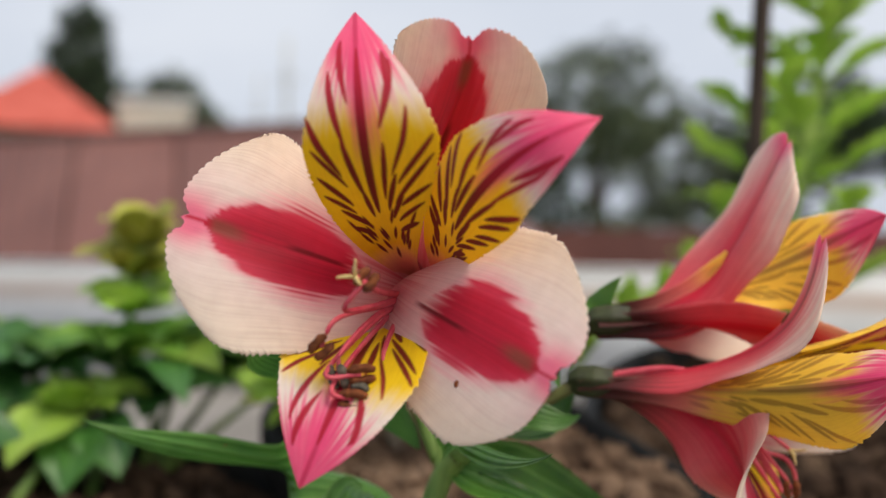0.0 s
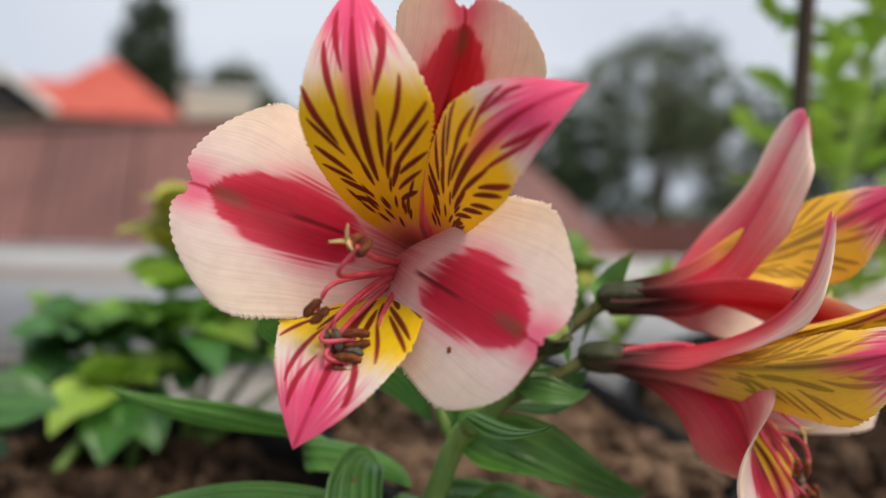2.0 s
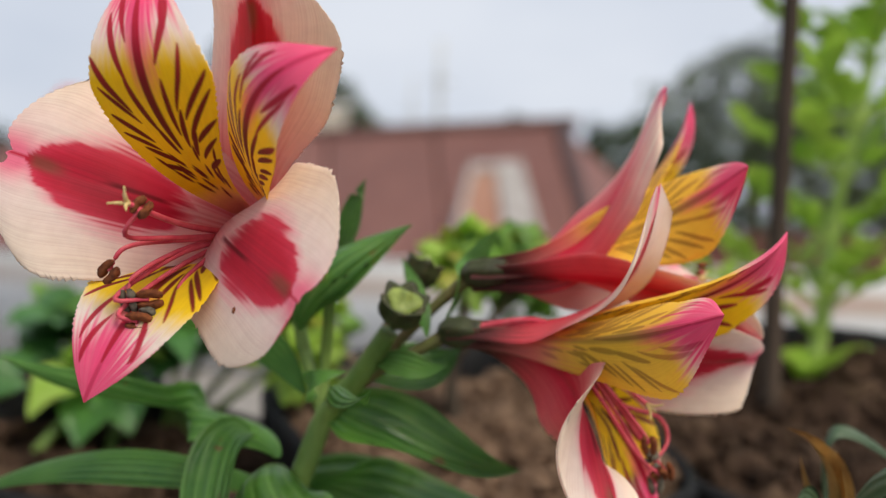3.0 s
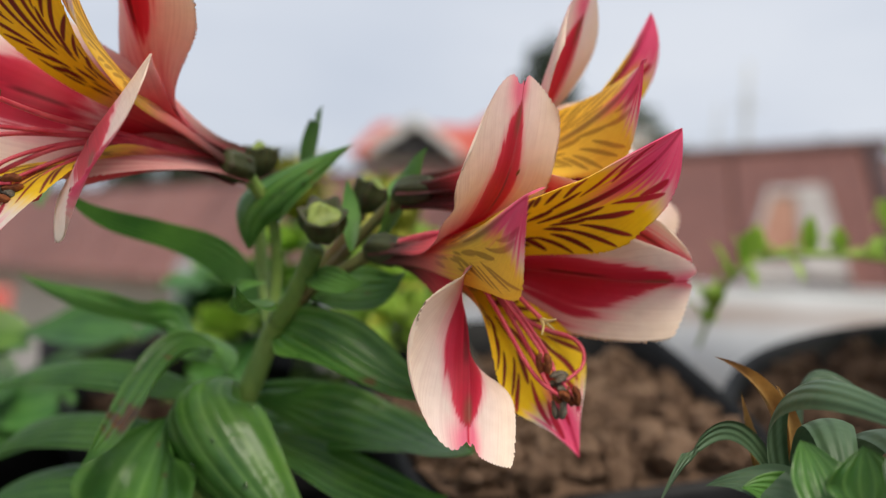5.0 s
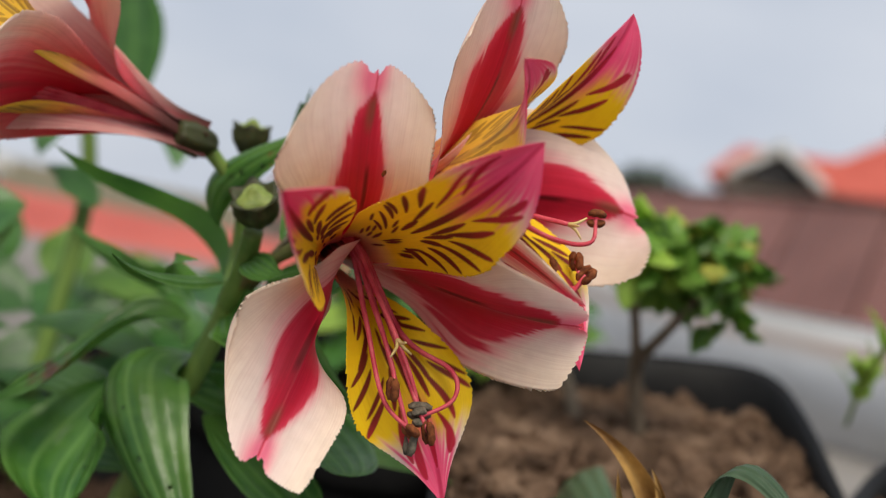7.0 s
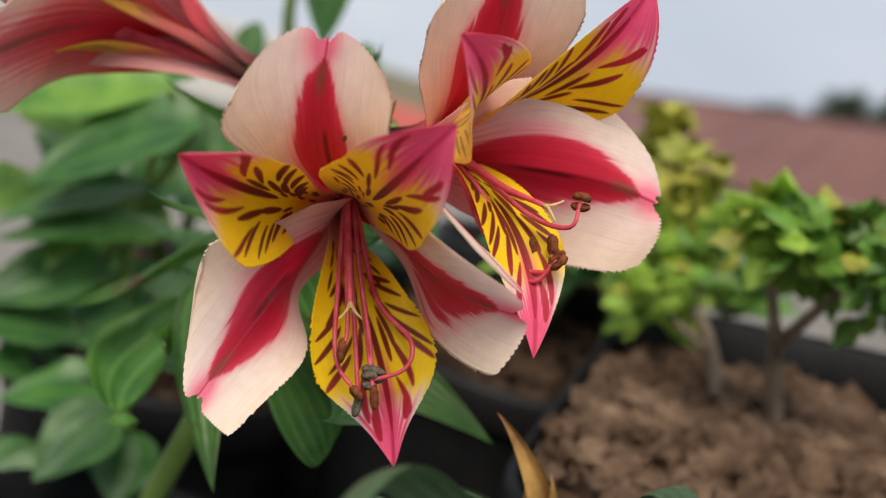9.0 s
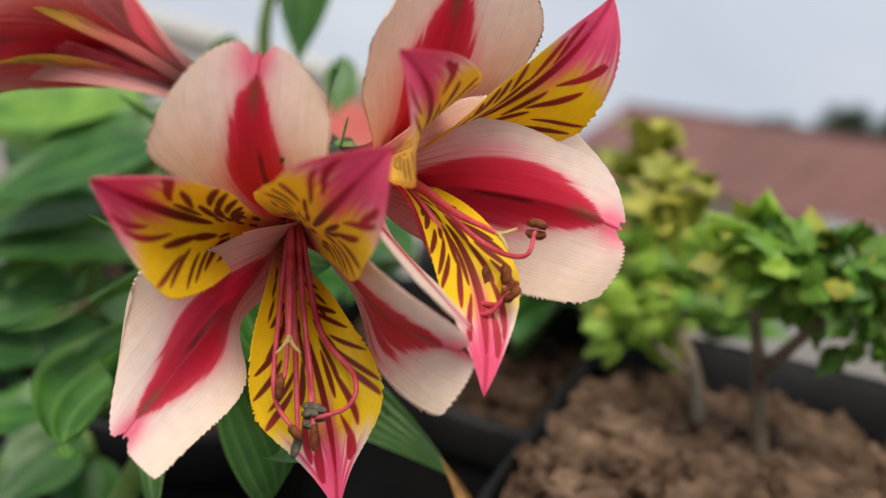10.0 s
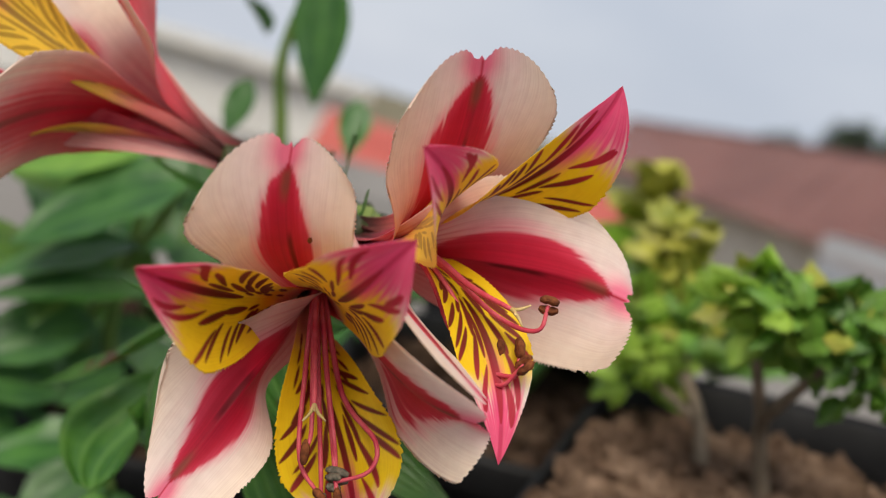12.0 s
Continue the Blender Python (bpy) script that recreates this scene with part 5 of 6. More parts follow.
stamen(flower_b, [B0, (0.0480, 0.2215, 0.4765), (0.0600, 0.2200, 0.4660), (0.0680, 0.2195, 0.4570), (0.0698, 0.2186, 0.4540)], 0.0046, False, (0.1, 0.1, -1))
stamen(flower_b, [B0, (0.0480, 0.2220, 0.4760), (0.0595, 0.2215, 0.4650), (0.0690, 0.2230, 0.4500), (0.0716, 0.2234, 0.4455)], 0.0050, True, (0.1, -0.1, -1))
stamen(flower_b, [B0, (0.0485, 0.2225, 0.4758), (0.0610, 0.2230, 0.4640), (0.0700, 0.2245, 0.4520), (0.0737, 0.2249, 0.4478)], 0.0048, False, (0.2, 0.2, -0.9))
stamen(flower_b, [B0, (0.0485, 0.2225, 0.4762), (0.0605, 0.2225, 0.4655), (0.0680, 0.2240, 0.4560), (0.0705, 0.2251, 0.4506)], 0.0050, True, (0.6, 0.8, 0.1))
stamen(flower_b, [B0, (0.0485, 0.2230, 0.4762), (0.0620, 0.2260, 0.4620), (0.0720, 0.2295, 0.4580), (0.0742, 0.2288, 0.4535), (0.0716, 0.2245, 0.4498)], 0.0030, True, (-0.5, -0.7, -0.2))
stamen(flower_b, [B0, (0.0480, 0.2215, 0.4760), (0.0590, 0.2195, 0.4640), (0.0675, 0.2190, 0.4520), (0.0722, 0.2222, 0.4476)], 0.0034, False, (0.5, 0.6, -0.5))
pistil(flower_b, [B0, (0.0480, 0.2215, 0.4770), (0.0600, 0.2195, 0.4690), (0.0690, 0.2182, 0.4620)], 1.2)

stamen(flower_c, [C0, (0.0600, 0.2345, 0.4890), (0.0755, 0.2425, 0.4838), (0.0822, 0.2467, 0.4840), (0.0820, 0.2475, 0.4885)], 0.0040, False, (0.6, 0.7, 0.1))
stamen(flower_c, [C0, (0.0600, 0.2345, 0.4880), (0.0710, 0.2395, 0.4820), (0.0768, 0.2445, 0.4785)], 0.0046, False, (0.3, 0.2, -0.9))
stamen(flower_c, [C0, (0.0600, 0.2345, 0.4878), (0.0740, 0.2410, 0.4760), (0.0830, 0.2445, 0.4760), (0.0814, 0.2451, 0.4805)], 0.0042, False, (0.1, 0.2, -0.9))
stamen(flower_c, [C0, (0.0600, 0.2340, 0.4876), (0.0720, 0.2395, 0.4780), (0.0810, 0.2430, 0.4735), (0.0841, 0.2450, 0.4784)], 0.0042, False, (0.3, 0.3, 0.7))
stamen(flower_c, [C0, (0.0600, 0.2340, 0.4874), (0.0700, 0.2380, 0.4790), (0.0770, 0.2425, 0.4735), (0.0799, 0.2442, 0.4712)], 0.0050, True, (0.2, 0.3, -0.7))
pistil(flower_c, [C0, (0.0600, 0.2345, 0.4892), (0.0720, 0.2385, 0.4870), (0.0807, 0.2416, 0.4864)], 0.2)


# ---- other plants ----
def leaf_grid(base, tip, side, half, sag=0.0, cup=0.2, rows=14, cols=7, seed=0, frill=0.08, rise=0.25):
    """A simple curved leaf from base to tip."""
    b, t = np.array(base, float), np.array(tip, float)
    ln = np.linalg.norm(t - b)
    p1, p2 = b + (t - b) * 0.3 + np.array([0, 0, ln * rise]), b + (t - b) * 0.72 + np.array([0, 0, ln * (rise - sag)])
    pts, s, u, w, _ = blade("leaf", b, p1, p2, t, side, half, cup, rows, cols, np.random.default_rng(seed), frill=frill)
    return pts, np.stack([u * 0.5 + 0.5, s], -1)


def leaf_part(plant, at, base, tip, side, half, mat, seed=0, name="leaf", **kw):
    pts, uv = leaf_grid(base, tip, side, half, seed=seed, **kw)
    return part(name, grid_mesh(name, pts, uv), mat, plant, "", neg(at))


def strap_plant():
    """Low plant of grey-green straps with one dried, curled leaf."""
    at = (0.118, 0.262, 0.380)
    ob = thing("strap_leaved_plant", at, "grey-green strap-leaved plant with one dried tan leaf", "plant")
    tube("stem", [at, (0.116, 0.258, 0.405), (0.114, 0.252, 0.424)], (0.004, 0.0035, 0.003), M_STEM, ob, 10, 10, at=neg(at))
    for k, (b, p1, p2, t, sd, half) in enumerate((
            ((0.112, 0.246, 0.424), (0.104, 0.236, 0.449), (0.0985, 0.224, 0.4495), (0.0930, 0.2100, 0.4310), (0.35, 0.75, 0.55), 0.0019),
            ((0.112, 0.250, 0.424), (0.1065, 0.2565, 0.4600), (0.1130, 0.2560, 0.4590), (0.1310, 0.2540, 0.4430), (0.2, 0.85, 0.45), 0.0032),
            ((0.113, 0.244, 0.424), (0.1020, 0.2110, 0.4590), (0.1180, 0.2010, 0.4600), (0.1420, 0.1850, 0.4470), (0.3, 0.75, 0.6), 0.0040),
            ((0.114, 0.244, 0.424), (0.1160, 0.2220, 0.4600), (0.1215, 0.2080, 0.4530), (0.1245, 0.2035, 0.4280), (0.9, 0.4, 0.1), 0.0046),
            ((0.115, 0.244, 0.424), (0.1240, 0.2230, 0.4580), (0.1330, 0.2050, 0.4530), (0.1390, 0.1990, 0.4290), (0.9, 0.4, 0.1), 0.0050),
            ((0.116, 0.252, 0.420), (0.130, 0.250, 0.440), (0.142, 0.246, 0.440), (0.158, 0.240, 0.424), (0.2, 0.9, 0.3), 0.0055),
            ((0.114, 0.250, 0.420), (0.116, 0.230, 0.436), (0.116, 0.216, 0.436), (0.114, 0.204, 0.420), (0.9, 0.2, 0.1), 0.0060))):
        lily_leaf(ob, at, b, p1, p2, t, sd, half, 0.3, M_LEAF_GREY, 300 + k)
    for k, (b, t, sd, half, mat) in enumerate((
            ((0.146, 0.152, 0.450), (0.133, 0.157, 0.453), (0.5, 0.5, 0.7), 0.0032, M_LEAF_GREY),
            ((0.122, 0.193, 0.436), (0.116, 0.202, 0.447), (0.8, 0.5, 0.1), 0.0048, M_LEAF),
            ((0.122, 0.204, 0.436), (0.102, 0.204, 0.438), (0.4, 0.6, 0.6), 0.0036, M_LEAF_GREY),
            ((0.126, 0.195, 0.439), (0.125, 0.196, 0.448), (0.9, 0.3, 0.1), 0.0060, M_LEAF),
            ((0.118, 0.208, 0.434), (0.108, 0.201, 0.439), (0.4, 0.6, 0.6), 0.0040, M_LEAF),
            ((0.133, 0.186, 0.441), (0.133, 0.193, 0.451), (0.9, 0.3, 0.1), 0.0055, M_LEAF_GREY))):
        leaf_part(ob, at, b, t, sd, half, mat, 340 + k, rows=24, cols=11, rise=0.16)
    lily_leaf(ob, at, (0.1085, 0.2430, 0.4300), (0.1105, 0.2400, 0.4470), (0.1060, 0.2350, 0.4535), (0.0980, 0.2322, 0.4566), (0.6, 0.75, 0.2), 0.0021, 1.5, M_DRY, 320, "dried_leaf", twist=0.8)
    lily_leaf(ob, at, (0.1095, 0.2430, 0.4280), (0.1120, 0.2405, 0.4400), (0.1118, 0.2385, 0.4480), (0.1085, 0.2370, 0.4520), (0.7, 0.6, 0.1), 0.0019, 1.2, M_DRY, 321, "dried_leaf", twist=1.2)
    lily_leaf(ob, at, (0.1080, 0.2430, 0.4280), (0.1050, 0.2410, 0.4370), (0.1030, 0.2390, 0.4430), (0.1022, 0.2380, 0.4500), (0.7, 0.5, 0.1), 0.0013, 1.2, M_DRY, 322, "dried_leaf", twist=-0.9)
    tube("dried_stalk", [(0.113, 0.250, 0.418), (0.1105, 0.2450, 0.426), (0.1090, 0.2425, 0.436)], (0.0028, 0.0030, 0.0016), M_DRY, ob, 12, 8, at=neg(at))
    return ob


strap_plant()


def crinkled_leaf(c, out, size, rng):
    """A cupped, wavy leaf blade round c that faces out."""
    o = np.array(out) / np.linalg.norm(out)
    a = np.cross(o, rng.normal(size=3))
    a /= np.linalg.norm(a)
    tip = c + (a * 0.8 + o * 0.5) * size
    return leaf_grid(c, tip, np.cross(o, a), size * 0.36, 0.1, 0.45, 9, 7, int(rng.integers(1e6)), 0.16, 0.12)


def shrub(at, limbs, clusters, label, seed, mats):
    """A small woody pot shrub: bare forked trunk, crinkled leaves in tight heads."""
    rng = np.random.default_rng(seed)
    ob = thing("pot_shrub", at, label, "shrub", "small woody shrubs in pots")
    for pts, r0, r1 in limbs:
        tube("limb", pts, (r0, (r0 + r1) / 2, r1), M_BARK, ob, 16, 10, 0.05, at=neg(at))
    for c, r, n, size, mat in clusters:
        for _ in range(n):
            v = rng.normal(size=3)
            v /= np.linalg.norm(v)
            v[2] = v[2] * 0.9 + 0.15
            p = np.array(c) + v * np.array(r) * rng.uniform(0.45, 1.0)
            pts, uv = crinkled_leaf(p, v + [0, 0, 0.5], size * rng.uniform(0.7, 1.3), rng)
            part("leaf", grid_mesh("leaf", pts, uv), mats[mat] if rng.random() > 0.12 else mats[-1], ob, "", neg(at))
    return ob


SHRUB_MATS = (M_LEAF_SHRUB, M_LEAF_PALE, M_LEAF_YELLOW)
shrub((-0.011, 0.395, 0.423), [([(-0.011, 0.395, 0.423), (-0.020, 0.394, 0.441), (-0.030, 0.393, 0.451), (-0.049, 0.387, 0.466)], 0.0026, 0.0013),
                              ([(-0.030, 0.393, 0.451), (-0.041, 0.395, 0.464), (-0.054, 0.390, 0.489)], 0.0016, 0.0009),
                              ([(-0.020, 0.394, 0.441), (-0.033, 0.386, 0.447), (-0.047, 0.386, 0.452)], 0.0015, 0.0008)],
      [((-0.050, 0.394, 0.473), (0.013, 0.013, 0.014), 70, 0.013, 1), ((-0.054, 0.390, 0.489), (0.010, 0.010, 0.016), 50, 0.013, 2), ((-0.047, 0.386, 0.452), (0.016, 0.016, 0.011), 60, 0.013, 1), ((-0.040, 0.397, 0.466), (0.010, 0.012, 0.012), 40, 0.012, 0)],
      "pot shrub with a bare trunk and yellow-green crinkled leaves", 41, SHRUB_MATS)
shrub((0.010, 0.399, 0.427), [([(0.010, 0.399, 0.427), (0.009, 0.393, 0.441), (0.011, 0.385, 0.455)], 0.0028, 0.0020),
                              ([(0.011, 0.387, 0.452), (0.016, 0.370, 0.472), (0.016, 0.364, 0.486)], 0.0020, 0.0010),
                              ([(0.011, 0.385, 0.454), (0.028, 0.378, 0.472), (0.032, 0.384, 0.486)], 0.0020, 0.0010)],
      [((0.024, 0.374, 0.486), (0.016, 0.016, 0.012), 110, 0.011, 0), ((0.032, 0.384, 0.488), (0.011, 0.012, 0.010), 70, 0.011, 0), ((0.017, 0.364, 0.487), (0.011, 0.011, 0.010), 60, 0.011, 1), ((0.034, 0.388, 0.474), (0.008, 0.008, 0.007), 30, 0.010, 0)],
      "stout pot shrub with a dense head of green leaves", 42, SHRUB_MATS)


def tall_herb():
    """Pale green herb tied to a stake, its stem jointed, leaves feathery."""
    rng = np.random.default_rng(51)
    at = (0.160, 0.505, 0.432)
    ob = thing("tall_herb", at, "tall bright green herb with feathery leaves", "plant")
    tube("stem", [at, (0.166, 0.512, 0.46), (0.174, 0.520, 0.52), (0.186, 0.520, 0.58), (0.196, 0.522, 0.66)], (0.0050, 0.0042, 0.0034, 0.0028, 0.0015), M_STEM_PALE, ob, 30, 10, at=neg(at))
    joints = [(0.168, 0.514, 0.47, 0.0), (0.172, 0.518, 0.50, 2.0), (0.176, 0.520, 0.53, 4.1), (0.181, 0.520, 0.555, 0.9), (0.187, 0.520, 0.585, 3.0), (0.191, 0.521, 0.615, 5.0), (0.194, 0.522, 0.645, 1.6)]
    for k, (x, y, z, a) in enumerate(joints):
        for half in (0, 1, 2, 3):
            b = a + half * 1.65
            d = np.array([math.cos(b), math.sin(b) * 0.7, 0.55])
            tip = np.array([x, y, z]) + d * 0.045
            tube("leaf_stalk", [(x, y, z), tuple(np.array([x, y, z]) + d * 0.022 + [0, 0, 0.004]), tuple(tip)], (0.0015, 0.0011, 0.0006), M_STEM_PALE, ob, 8, 6, at=neg(at))
            for q in np.linspace(0.3, 1.0, 5):
                c = np.array([x, y, z]) + d * 0.045 * q
                for sg in (-1, 1):
                    e = np.array([-d[1] * sg, d[0] * sg, 0.2 + rng.uniform(-0.3, 0.3)]) + d * 0.5
                    e /= np.linalg.norm(e)
                    leaf_part(ob, at, c, c + e * 0.019 * rng.uniform(0.8, 1.3), np.cross(e, (0.1, 0.2, 1)), 0.0050, M_LEAF_PALE, int(rng.integers(1e6)), "leaflet", rows=7, cols=5)
    for b, t, h in (((0.160, 0.505, 0.436), (0.138, 0.478, 0.452), 0.009), ((0.160, 0.505, 0.434), (0.182, 0.480, 0.455), 0.009), ((0.160, 0.505, 0.434), (0.150, 0.470, 0.446), 0.008)):
        leaf_part(ob, at, b, t, np.cross(np.array(t) - b, (0, 0, 1)), h, M_LEAF_PALE, 5)
    # side shoot that trails over the next pot
    shoot = [(0.166, 0.512, 0.458), (0.130, 0.480, 0.482), (0.095, 0.448, 0.484), (0.074, 0.430, 0.478), (0.062, 0.440, 0.460), (0.055, 0.452, 0.446)]
    tube("side_shoot", shoot, (0.0026, 0.0017, 0.0013, 0.0010, 0.0008), M_STEM_PALE, ob, 40, 8, at=neg(at))
    for x, y, z in spline(shoot, 16)[4:14]:
        for _ in range(3):
            e = rng.normal(size=3) * [1, 1, 0.6] + [0, -0.2, 0.7]
            e /= np.linalg.norm(e)
            leaf_part(ob, at, (x, y, z), np.array([x, y, z]) + e * rng.uniform(0.008, 0.017), np.cross(e, (0.3, 0.1, 1)), 0.0036, M_LEAF_PALE, int(rng.integers(1e6)), "leaflet", rows=7, cols=5)
    return ob


M_STEM_PALE = plain_noise("pale_stem", [(0.3, (0.22, 0.34, 0.05)), (0.7, (0.36, 0.48, 0.12))], 90, 0.5, 0.1, 0.0004)
tall_herb()
stake = thing("plant_stake", (0.136, 0.468, 0.42), "thin dark weathered wooden stake pushed into the pot", "stake")
tube("shaft", [(0, 0, 0), (0.0015, -0.004, 0.10), (0.006, -0.018, 0.30)], (0.0046, 0.0042, 0.0040), M_STAKE, stake, 12, 8, 0.06)


def seedling(at, label, seed, leaves, stems, mats):
    rng = np.random.default_rng(seed)
    ob = thing("seedling", at, label, "plant", "leafy seedlings")
    for pts in stems:
        tube("stem", pts, (0.0022, 0.0018, 0.0012), M_STEM, ob, 12, 8, at=neg(at))
    for b, t, half, mat in leaves:
        e = np.array(t) - np.array(b)
        leaf_part(ob, at, b, t, np.cross(e, (rng.uniform(-0.3, 0.3), -0.4, 1)), half, mats[mat], int(rng.integers(1e6)), rows=16, cols=9, frill=0.10)
    return ob


def whorl(c, n, length, half, rng, mat, lift=0.5):
    out = []
    for k in range(n):
        a = k * 2.4 + rng.uniform(-0.3, 0.3)
        d = np.array([math.cos(a), math.sin(a), lift + rng.uniform(-0.35, 0.35)])
        out.append((tuple(c), tuple(np.array(c) + d / np.linalg.norm(d) * length * rng.uniform(0.75, 1.2)), half * rng.uniform(0.8, 1.2), mat))
    return out


rng = np.random.default_rng(61)
SEED_MATS = (M_LEAF_SHRUB, M_LEAF_PALE, M_LEAF_YELLOW, M_LEAF_BACK)
seedling((-0.128, 0.400, 0.405), "yellow-green seedling with whorled young leaves", 62,
         whorl((-0.118, 0.429, 0.502), 10, 0.020, 0.009, rng, 2, 0.8) + whorl((-0.120, 0.428, 0.490), 10, 0.022, 0.010, rng, 2, 0.5) + whorl((-0.122, 0.427, 0.475), 9, 0.028, 0.011, rng, 1, 0.3) + whorl((-0.117, 0.417, 0.460), 9, 0.030, 0.011, rng, 0, 0.3)
         + [((-0.110, 0.418, 0.458), (-0.079, 0.406, 0.474), 0.012, 0), ((-0.110, 0.418, 0.456), (-0.079, 0.395, 0.456), 0.011, 1), ((-0.114, 0.417, 0.456), (-0.088, 0.381, 0.446), 0.010, 3)],
         [[(-0.128, 0.400, 0.405), (-0.122, 0.427, 0.475), (-0.118, 0.429, 0.502)]], SEED_MATS)
seedling((-0.150, 0.385, 0.410), "seedling with broad pale green lower leaves", 63,
         [((-0.135, 0.408, 0.437), (-0.150, 0.379, 0.424), 0.013, 1), ((-0.133, 0.409, 0.435), (-0.114, 0.390, 0.418), 0.012, 3), ((-0.133, 0.409, 0.437), (-0.115, 0.405, 0.442), 0.010, 1), ((-0.137, 0.408, 0.437), (-0.138, 0.388, 0.450), 0.010, 1), ((-0.133, 0.409, 0.435), (-0.132, 0.383, 0.413), 0.013, 3)]
         + whorl((-0.135, 0.409, 0.441), 6, 0.024, 0.009, rng, 1, 0.3), [[(-0.150, 0.385, 0.410), (-0.135, 0.408, 0.437)]], SEED_MATS)
seedling((-0.118, 0.430, 0.405), "dense young plant with overlapping green leaves", 65,
         whorl((-0.105, 0.451, 0.455), 8, 0.034, 0.011, rng, 0, 0.3) + whorl((-0.086, 0.454, 0.452), 8, 0.032, 0.010, rng, 3, 0.2) + whorl((-0.070, 0.446, 0.444), 7, 0.030, 0.010, rng, 0, 0.2) + whorl((-0.110, 0.427, 0.443), 8, 0.030, 0.010, rng, 3, 0.1),
         [[(-0.118, 0.430, 0.405), (-0.105, 0.451, 0.455)], [(-0.118, 0.430, 0.405), (-0.086, 0.454, 0.452)], [(-0.118, 0.430, 0.405), (-0.070, 0.446, 0.444)], [(-0.118, 0.430, 0.405), (-0.110, 0.427, 0.443)]], SEED_MATS)
seedling((-0.185, 0.425, 0.415), "low green plant with small crowded leaves", 66,
         whorl((-0.160, 0.434, 0.451), 8, 0.030, 0.010, rng, 3, 0.3) + whorl((-0.143, 0.440, 0.453), 8, 0.030, 0.010, rng, 0, 0.3) + whorl((-0.165, 0.419, 0.440), 7, 0.030, 0.010, rng, 3, 0.1),
         [[(-0.185, 0.425, 0.415), (-0.160, 0.434, 0.451)], [(-0.185, 0.425, 0.415), (-0.143, 0.440, 0.453)], [(-0.185, 0.425, 0.415), (-0.165, 0.419, 0.440)]], SEED_MATS)
seedling((-0.182, 0.440, 0.418), "small bright green seedling", 64, whorl((-0.175, 0.449, 0.454), 10, 0.022, 0.008, rng, 0, 0.9) + whorl((-0.176, 0.448, 0.445), 9, 0.026, 0.009, rng, 3, 0.3),
         [[(-0.182, 0.440, 0.418), (-0.176, 0.448, 0.445), (-0.175, 0.449, 0.454)]], SEED_MATS)


def leafy_plant(at, label, seed, stems, leaves, mats):
    """A leafy neighbour: a few stems with large soft leaves."""
    rng = np.random.default_rng(seed)
    ob = thing("leafy_plant", at, label, "plant", "leafy plants beside the lily")
    for pts in stems:
        tube("stem", pts, (0.0036, 0.0028, 0.0016), M_STEM, ob, 20, 8, at=neg(at))
    for b, t, h, m in leaves:
        e = np.array(t) - np.array(b)
        leaf_part(ob, at, b, t, np.cross(e, (0.55 + rng.uniform(-0.3, 0.3), -0.35 + rng.uniform(-0.3, 0.3), 0.75)), h, mats[m], int(rng.integers(1e6)), rows=22, cols=11, frill=0.07, rise=0.10, sag=0.05)
    return ob


plant_pot((-0.262, 0.285, FLOOR_Z), 0.060, 0.380 - FLOOR_Z, 0.014, M_SOIL_DARK, "black plastic pot of a bushy leafy plant", 20, 100)
leafy_plant((-0.236, 0.378, 0.385), "bushy plant with mid-green rounded leaves", 74,
            [[(-0.236, 0.378, 0.385), (-0.168, 0.349, 0.425), (-0.140, 0.350, 0.439)], [(-0.236, 0.378, 0.385), (-0.204, 0.319, 0.416), (-0.213, 0.304, 0.430)]], [((-0.131, 0.344, 0.441), (-0.174, 0.327, 0.439), 0.012, 3), ((-0.171, 0.332, 0.439), (-0.195, 0.301, 0.435), 0.012, 0), ((-0.165, 0.321, 0.421), (-0.184, 0.297, 0.424), 0.014, 3), ((-0.151, 0.335, 0.416), (-0.182, 0.314, 0.406), 0.013, 3), ((-0.151, 0.351, 0.424), (-0.179, 0.336, 0.424), 0.012, 3), ((-0.160, 0.323, 0.400), (-0.188, 0.304, 0.402), 0.013, 3), ((-0.185, 0.312, 0.420), (-0.220, 0.287, 0.426), 0.015, 3), ((-0.196, 0.315, 0.428), (-0.198, 0.336, 0.446), 0.012, 3), ((-0.198, 0.285, 0.421), (-0.220, 0.259, 0.428), 0.015, 3), ((-0.213, 0.304, 0.430), (-0.223, 0.312, 0.457), 0.012, 0), ((-0.223, 0.282, 0.432), (-0.240, 0.272, 0.464), 0.014, 3), ((-0.204, 0.325, 0.438), (-0.189, 0.349, 0.432), 0.012, 3)], SEED_MATS)
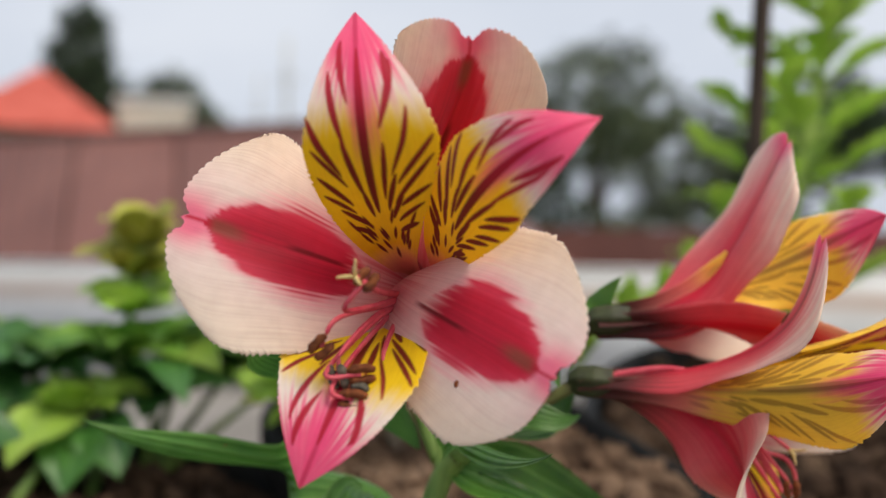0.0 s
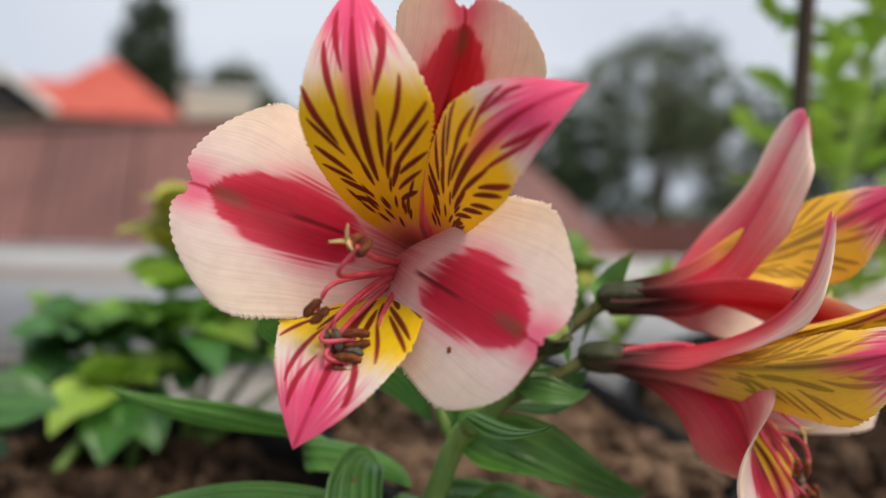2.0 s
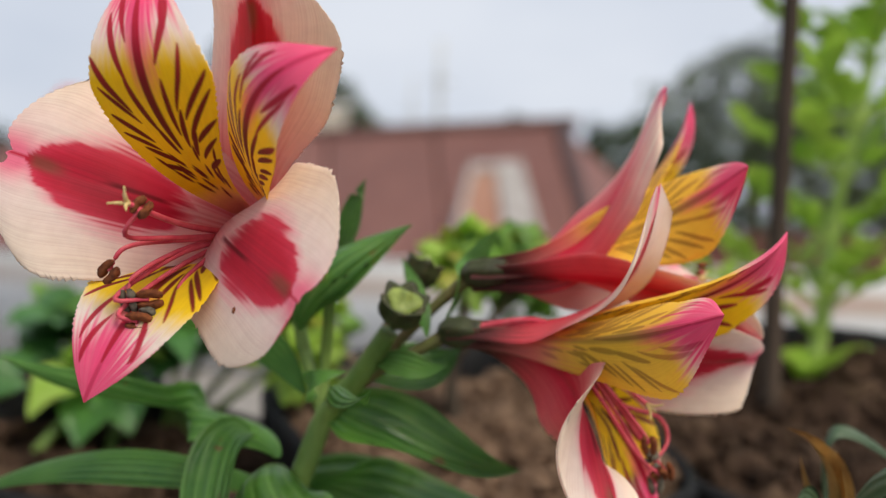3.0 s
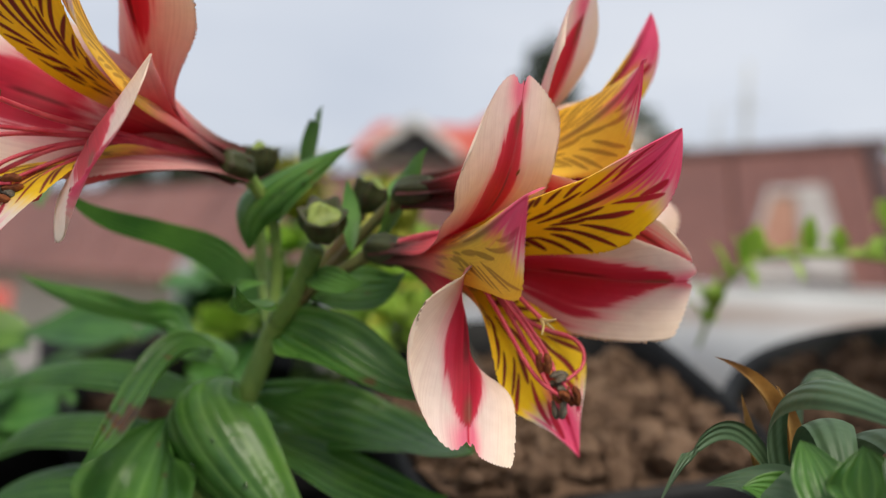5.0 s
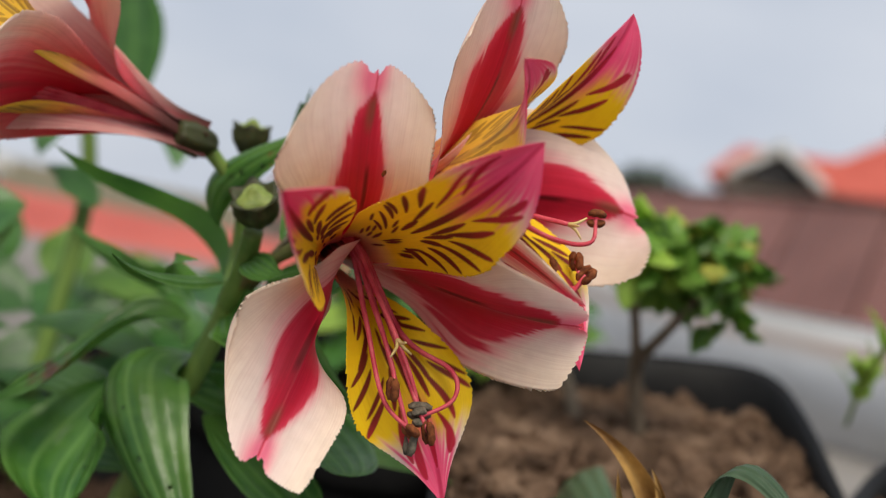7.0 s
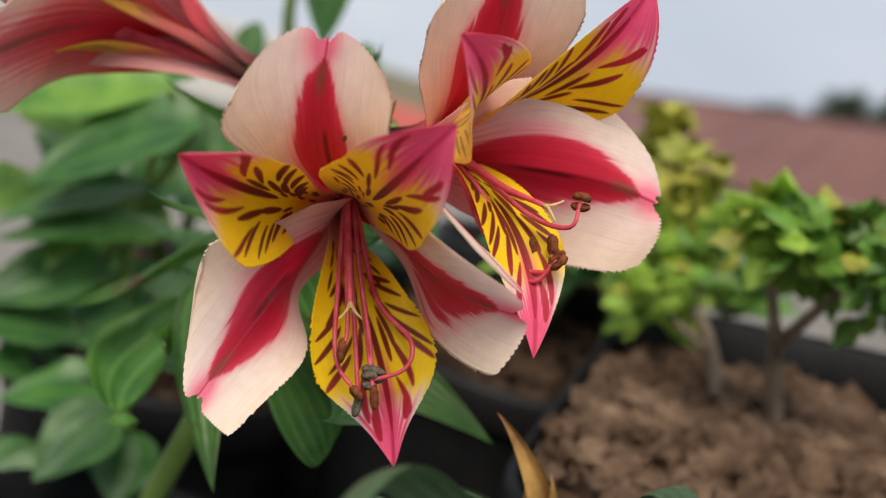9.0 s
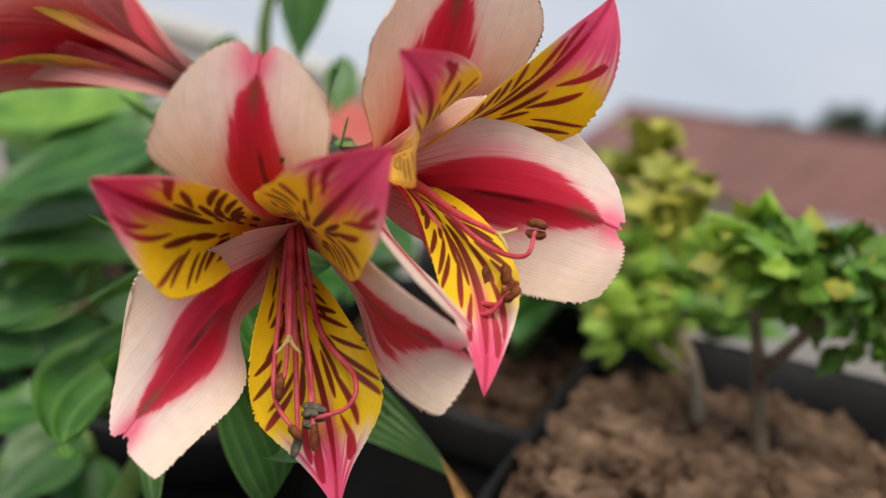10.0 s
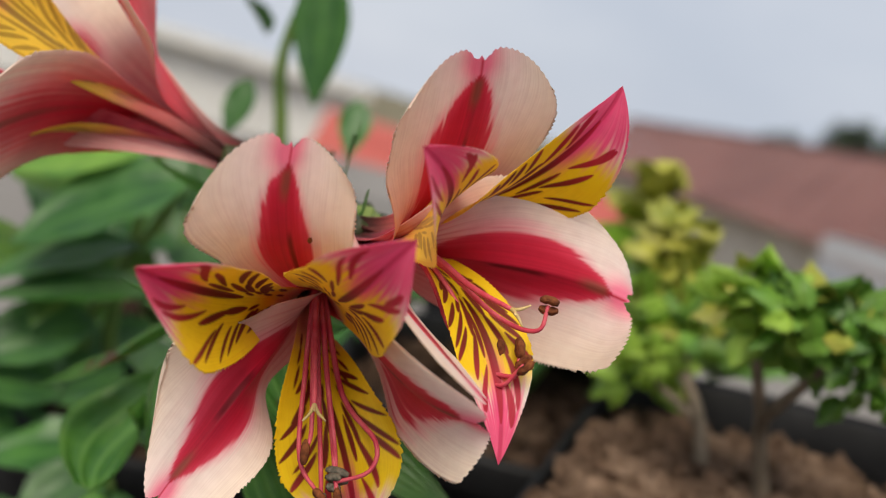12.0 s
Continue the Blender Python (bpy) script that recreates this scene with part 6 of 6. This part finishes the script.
leafy_plant((-0.262, 0.285, 0.366), "broad-leaved green plant in a black pot", 75,
            [[(-0.262, 0.285, 0.366), (-0.214, 0.272, 0.420), (-0.227, 0.273, 0.439)], [(-0.262, 0.285, 0.366), (-0.198, 0.254, 0.415), (-0.203, 0.259, 0.449)]], [((-0.227, 0.273, 0.439), (-0.238, 0.245, 0.463), 0.015, 3), ((-0.207, 0.264, 0.427), (-0.229, 0.234, 0.432), 0.016, 3), ((-0.186, 0.258, 0.413), (-0.195, 0.229, 0.411), 0.014, 0), ((-0.169, 0.295, 0.408), (-0.182, 0.261, 0.401), 0.014, 3), ((-0.169, 0.287, 0.393), (-0.173, 0.245, 0.382), 0.014, 3), ((-0.206, 0.242, 0.440), (-0.225, 0.203, 0.458), 0.017, 0), ((-0.184, 0.235, 0.429), (-0.202, 0.201, 0.438), 0.018, 3), ((-0.189, 0.261, 0.428), (-0.206, 0.237, 0.434), 0.015, 3), ((-0.203, 0.261, 0.449), (-0.220, 0.234, 0.456), 0.016, 3), ((-0.181, 0.228, 0.410), (-0.188, 0.193, 0.415), 0.015, 3), ((-0.185, 0.243, 0.397), (-0.188, 0.208, 0.386), 0.014, 0), ((-0.171, 0.232, 0.380), (-0.177, 0.196, 0.379), 0.015, 3)], SEED_MATS)
LEAFY_MATS = (M_LEAF_BACK, M_LEAF_SHRUB, M_LEAF_YELLOW, M_LEAF_BACK, M_DRY)
plant_pot((-0.165, 0.262, FLOOR_Z), 0.058, 0.372 - FLOOR_Z, 0.012, M_SOIL_DARK, "black plastic pot of a leafy neighbour plant", 17, 100)
leafy_plant((-0.155, 0.258, 0.358), "leafy green plant with broad soft leaves", 71,
            [[(-0.155, 0.258, 0.358), (-0.158, 0.228, 0.394), (-0.126, 0.241, 0.463)], [(-0.155, 0.258, 0.358), (-0.156, 0.237, 0.396), (-0.144, 0.235, 0.472)], [(-0.155, 0.258, 0.358), (-0.161, 0.220, 0.401), (-0.170, 0.220, 0.444)]],
            [((-0.121, 0.241, 0.465), (-0.131, 0.192, 0.431), 0.017, 3), ((-0.140, 0.234, 0.473), (-0.156, 0.175, 0.448), 0.015, 1), ((-0.135, 0.235, 0.438), (-0.138, 0.186, 0.415), 0.011, 3), ((-0.120, 0.243, 0.427), (-0.137, 0.187, 0.410), 0.007, 3), ((-0.140, 0.228, 0.406), (-0.141, 0.186, 0.387), 0.013, 3), ((-0.153, 0.221, 0.437), (-0.133, 0.205, 0.404), 0.011, 1), ((-0.134, 0.221, 0.382), (-0.139, 0.186, 0.381), 0.013, 0), ((-0.170, 0.218, 0.445), (-0.188, 0.179, 0.464), 0.015, 1), ((-0.158, 0.245, 0.477), (-0.172, 0.224, 0.474), 0.012, 3), ((-0.168, 0.205, 0.420), (-0.170, 0.178, 0.417), 0.013, 1)], LEAFY_MATS)
leafy_plant((-0.140, 0.246, 0.358), "low leafy plant with pale and dark green leaves", 72,
            [[(-0.140, 0.246, 0.358), (-0.111, 0.238, 0.360), (-0.115, 0.235, 0.368)], [(-0.140, 0.246, 0.358), (-0.127, 0.244, 0.377), (-0.154, 0.252, 0.404)]],
            [((-0.104, 0.233, 0.369), (-0.090, 0.208, 0.348), 0.013, 0), ((-0.115, 0.236, 0.369), (-0.120, 0.197, 0.362), 0.013, 0), ((-0.140, 0.221, 0.369), (-0.133, 0.192, 0.366), 0.012, 3), ((-0.133, 0.240, 0.392), (-0.144, 0.212, 0.375), 0.012, 3), ((-0.110, 0.240, 0.359), (-0.090, 0.235, 0.340), 0.012, 0), ((-0.154, 0.254, 0.404), (-0.164, 0.226, 0.379), 0.011, 3), ((-0.120, 0.217, 0.344), (-0.115, 0.198, 0.328), 0.013, 3), ((-0.160, 0.211, 0.391), (-0.148, 0.199, 0.399), 0.008, 4)], LEAFY_MATS)
leafy_plant((-0.172, 0.276, 0.358), "tall sprig with a few dark green pointed leaves", 73,
            [[(-0.172, 0.276, 0.358), (-0.175, 0.288, 0.464), (-0.172, 0.277, 0.514), (-0.159, 0.278, 0.555)]],
            [((-0.159, 0.279, 0.553), (-0.152, 0.287, 0.499), 0.011, 3), ((-0.165, 0.265, 0.503), (-0.160, 0.260, 0.480), 0.006, 3), ((-0.151, 0.304, 0.507), (-0.140, 0.301, 0.485), 0.0065, 3), ((-0.165, 0.288, 0.466), (-0.173, 0.269, 0.478), 0.008, 3), ((-0.184, 0.272, 0.521), (-0.177, 0.257, 0.534), 0.008, 3)], LEAFY_MATS)
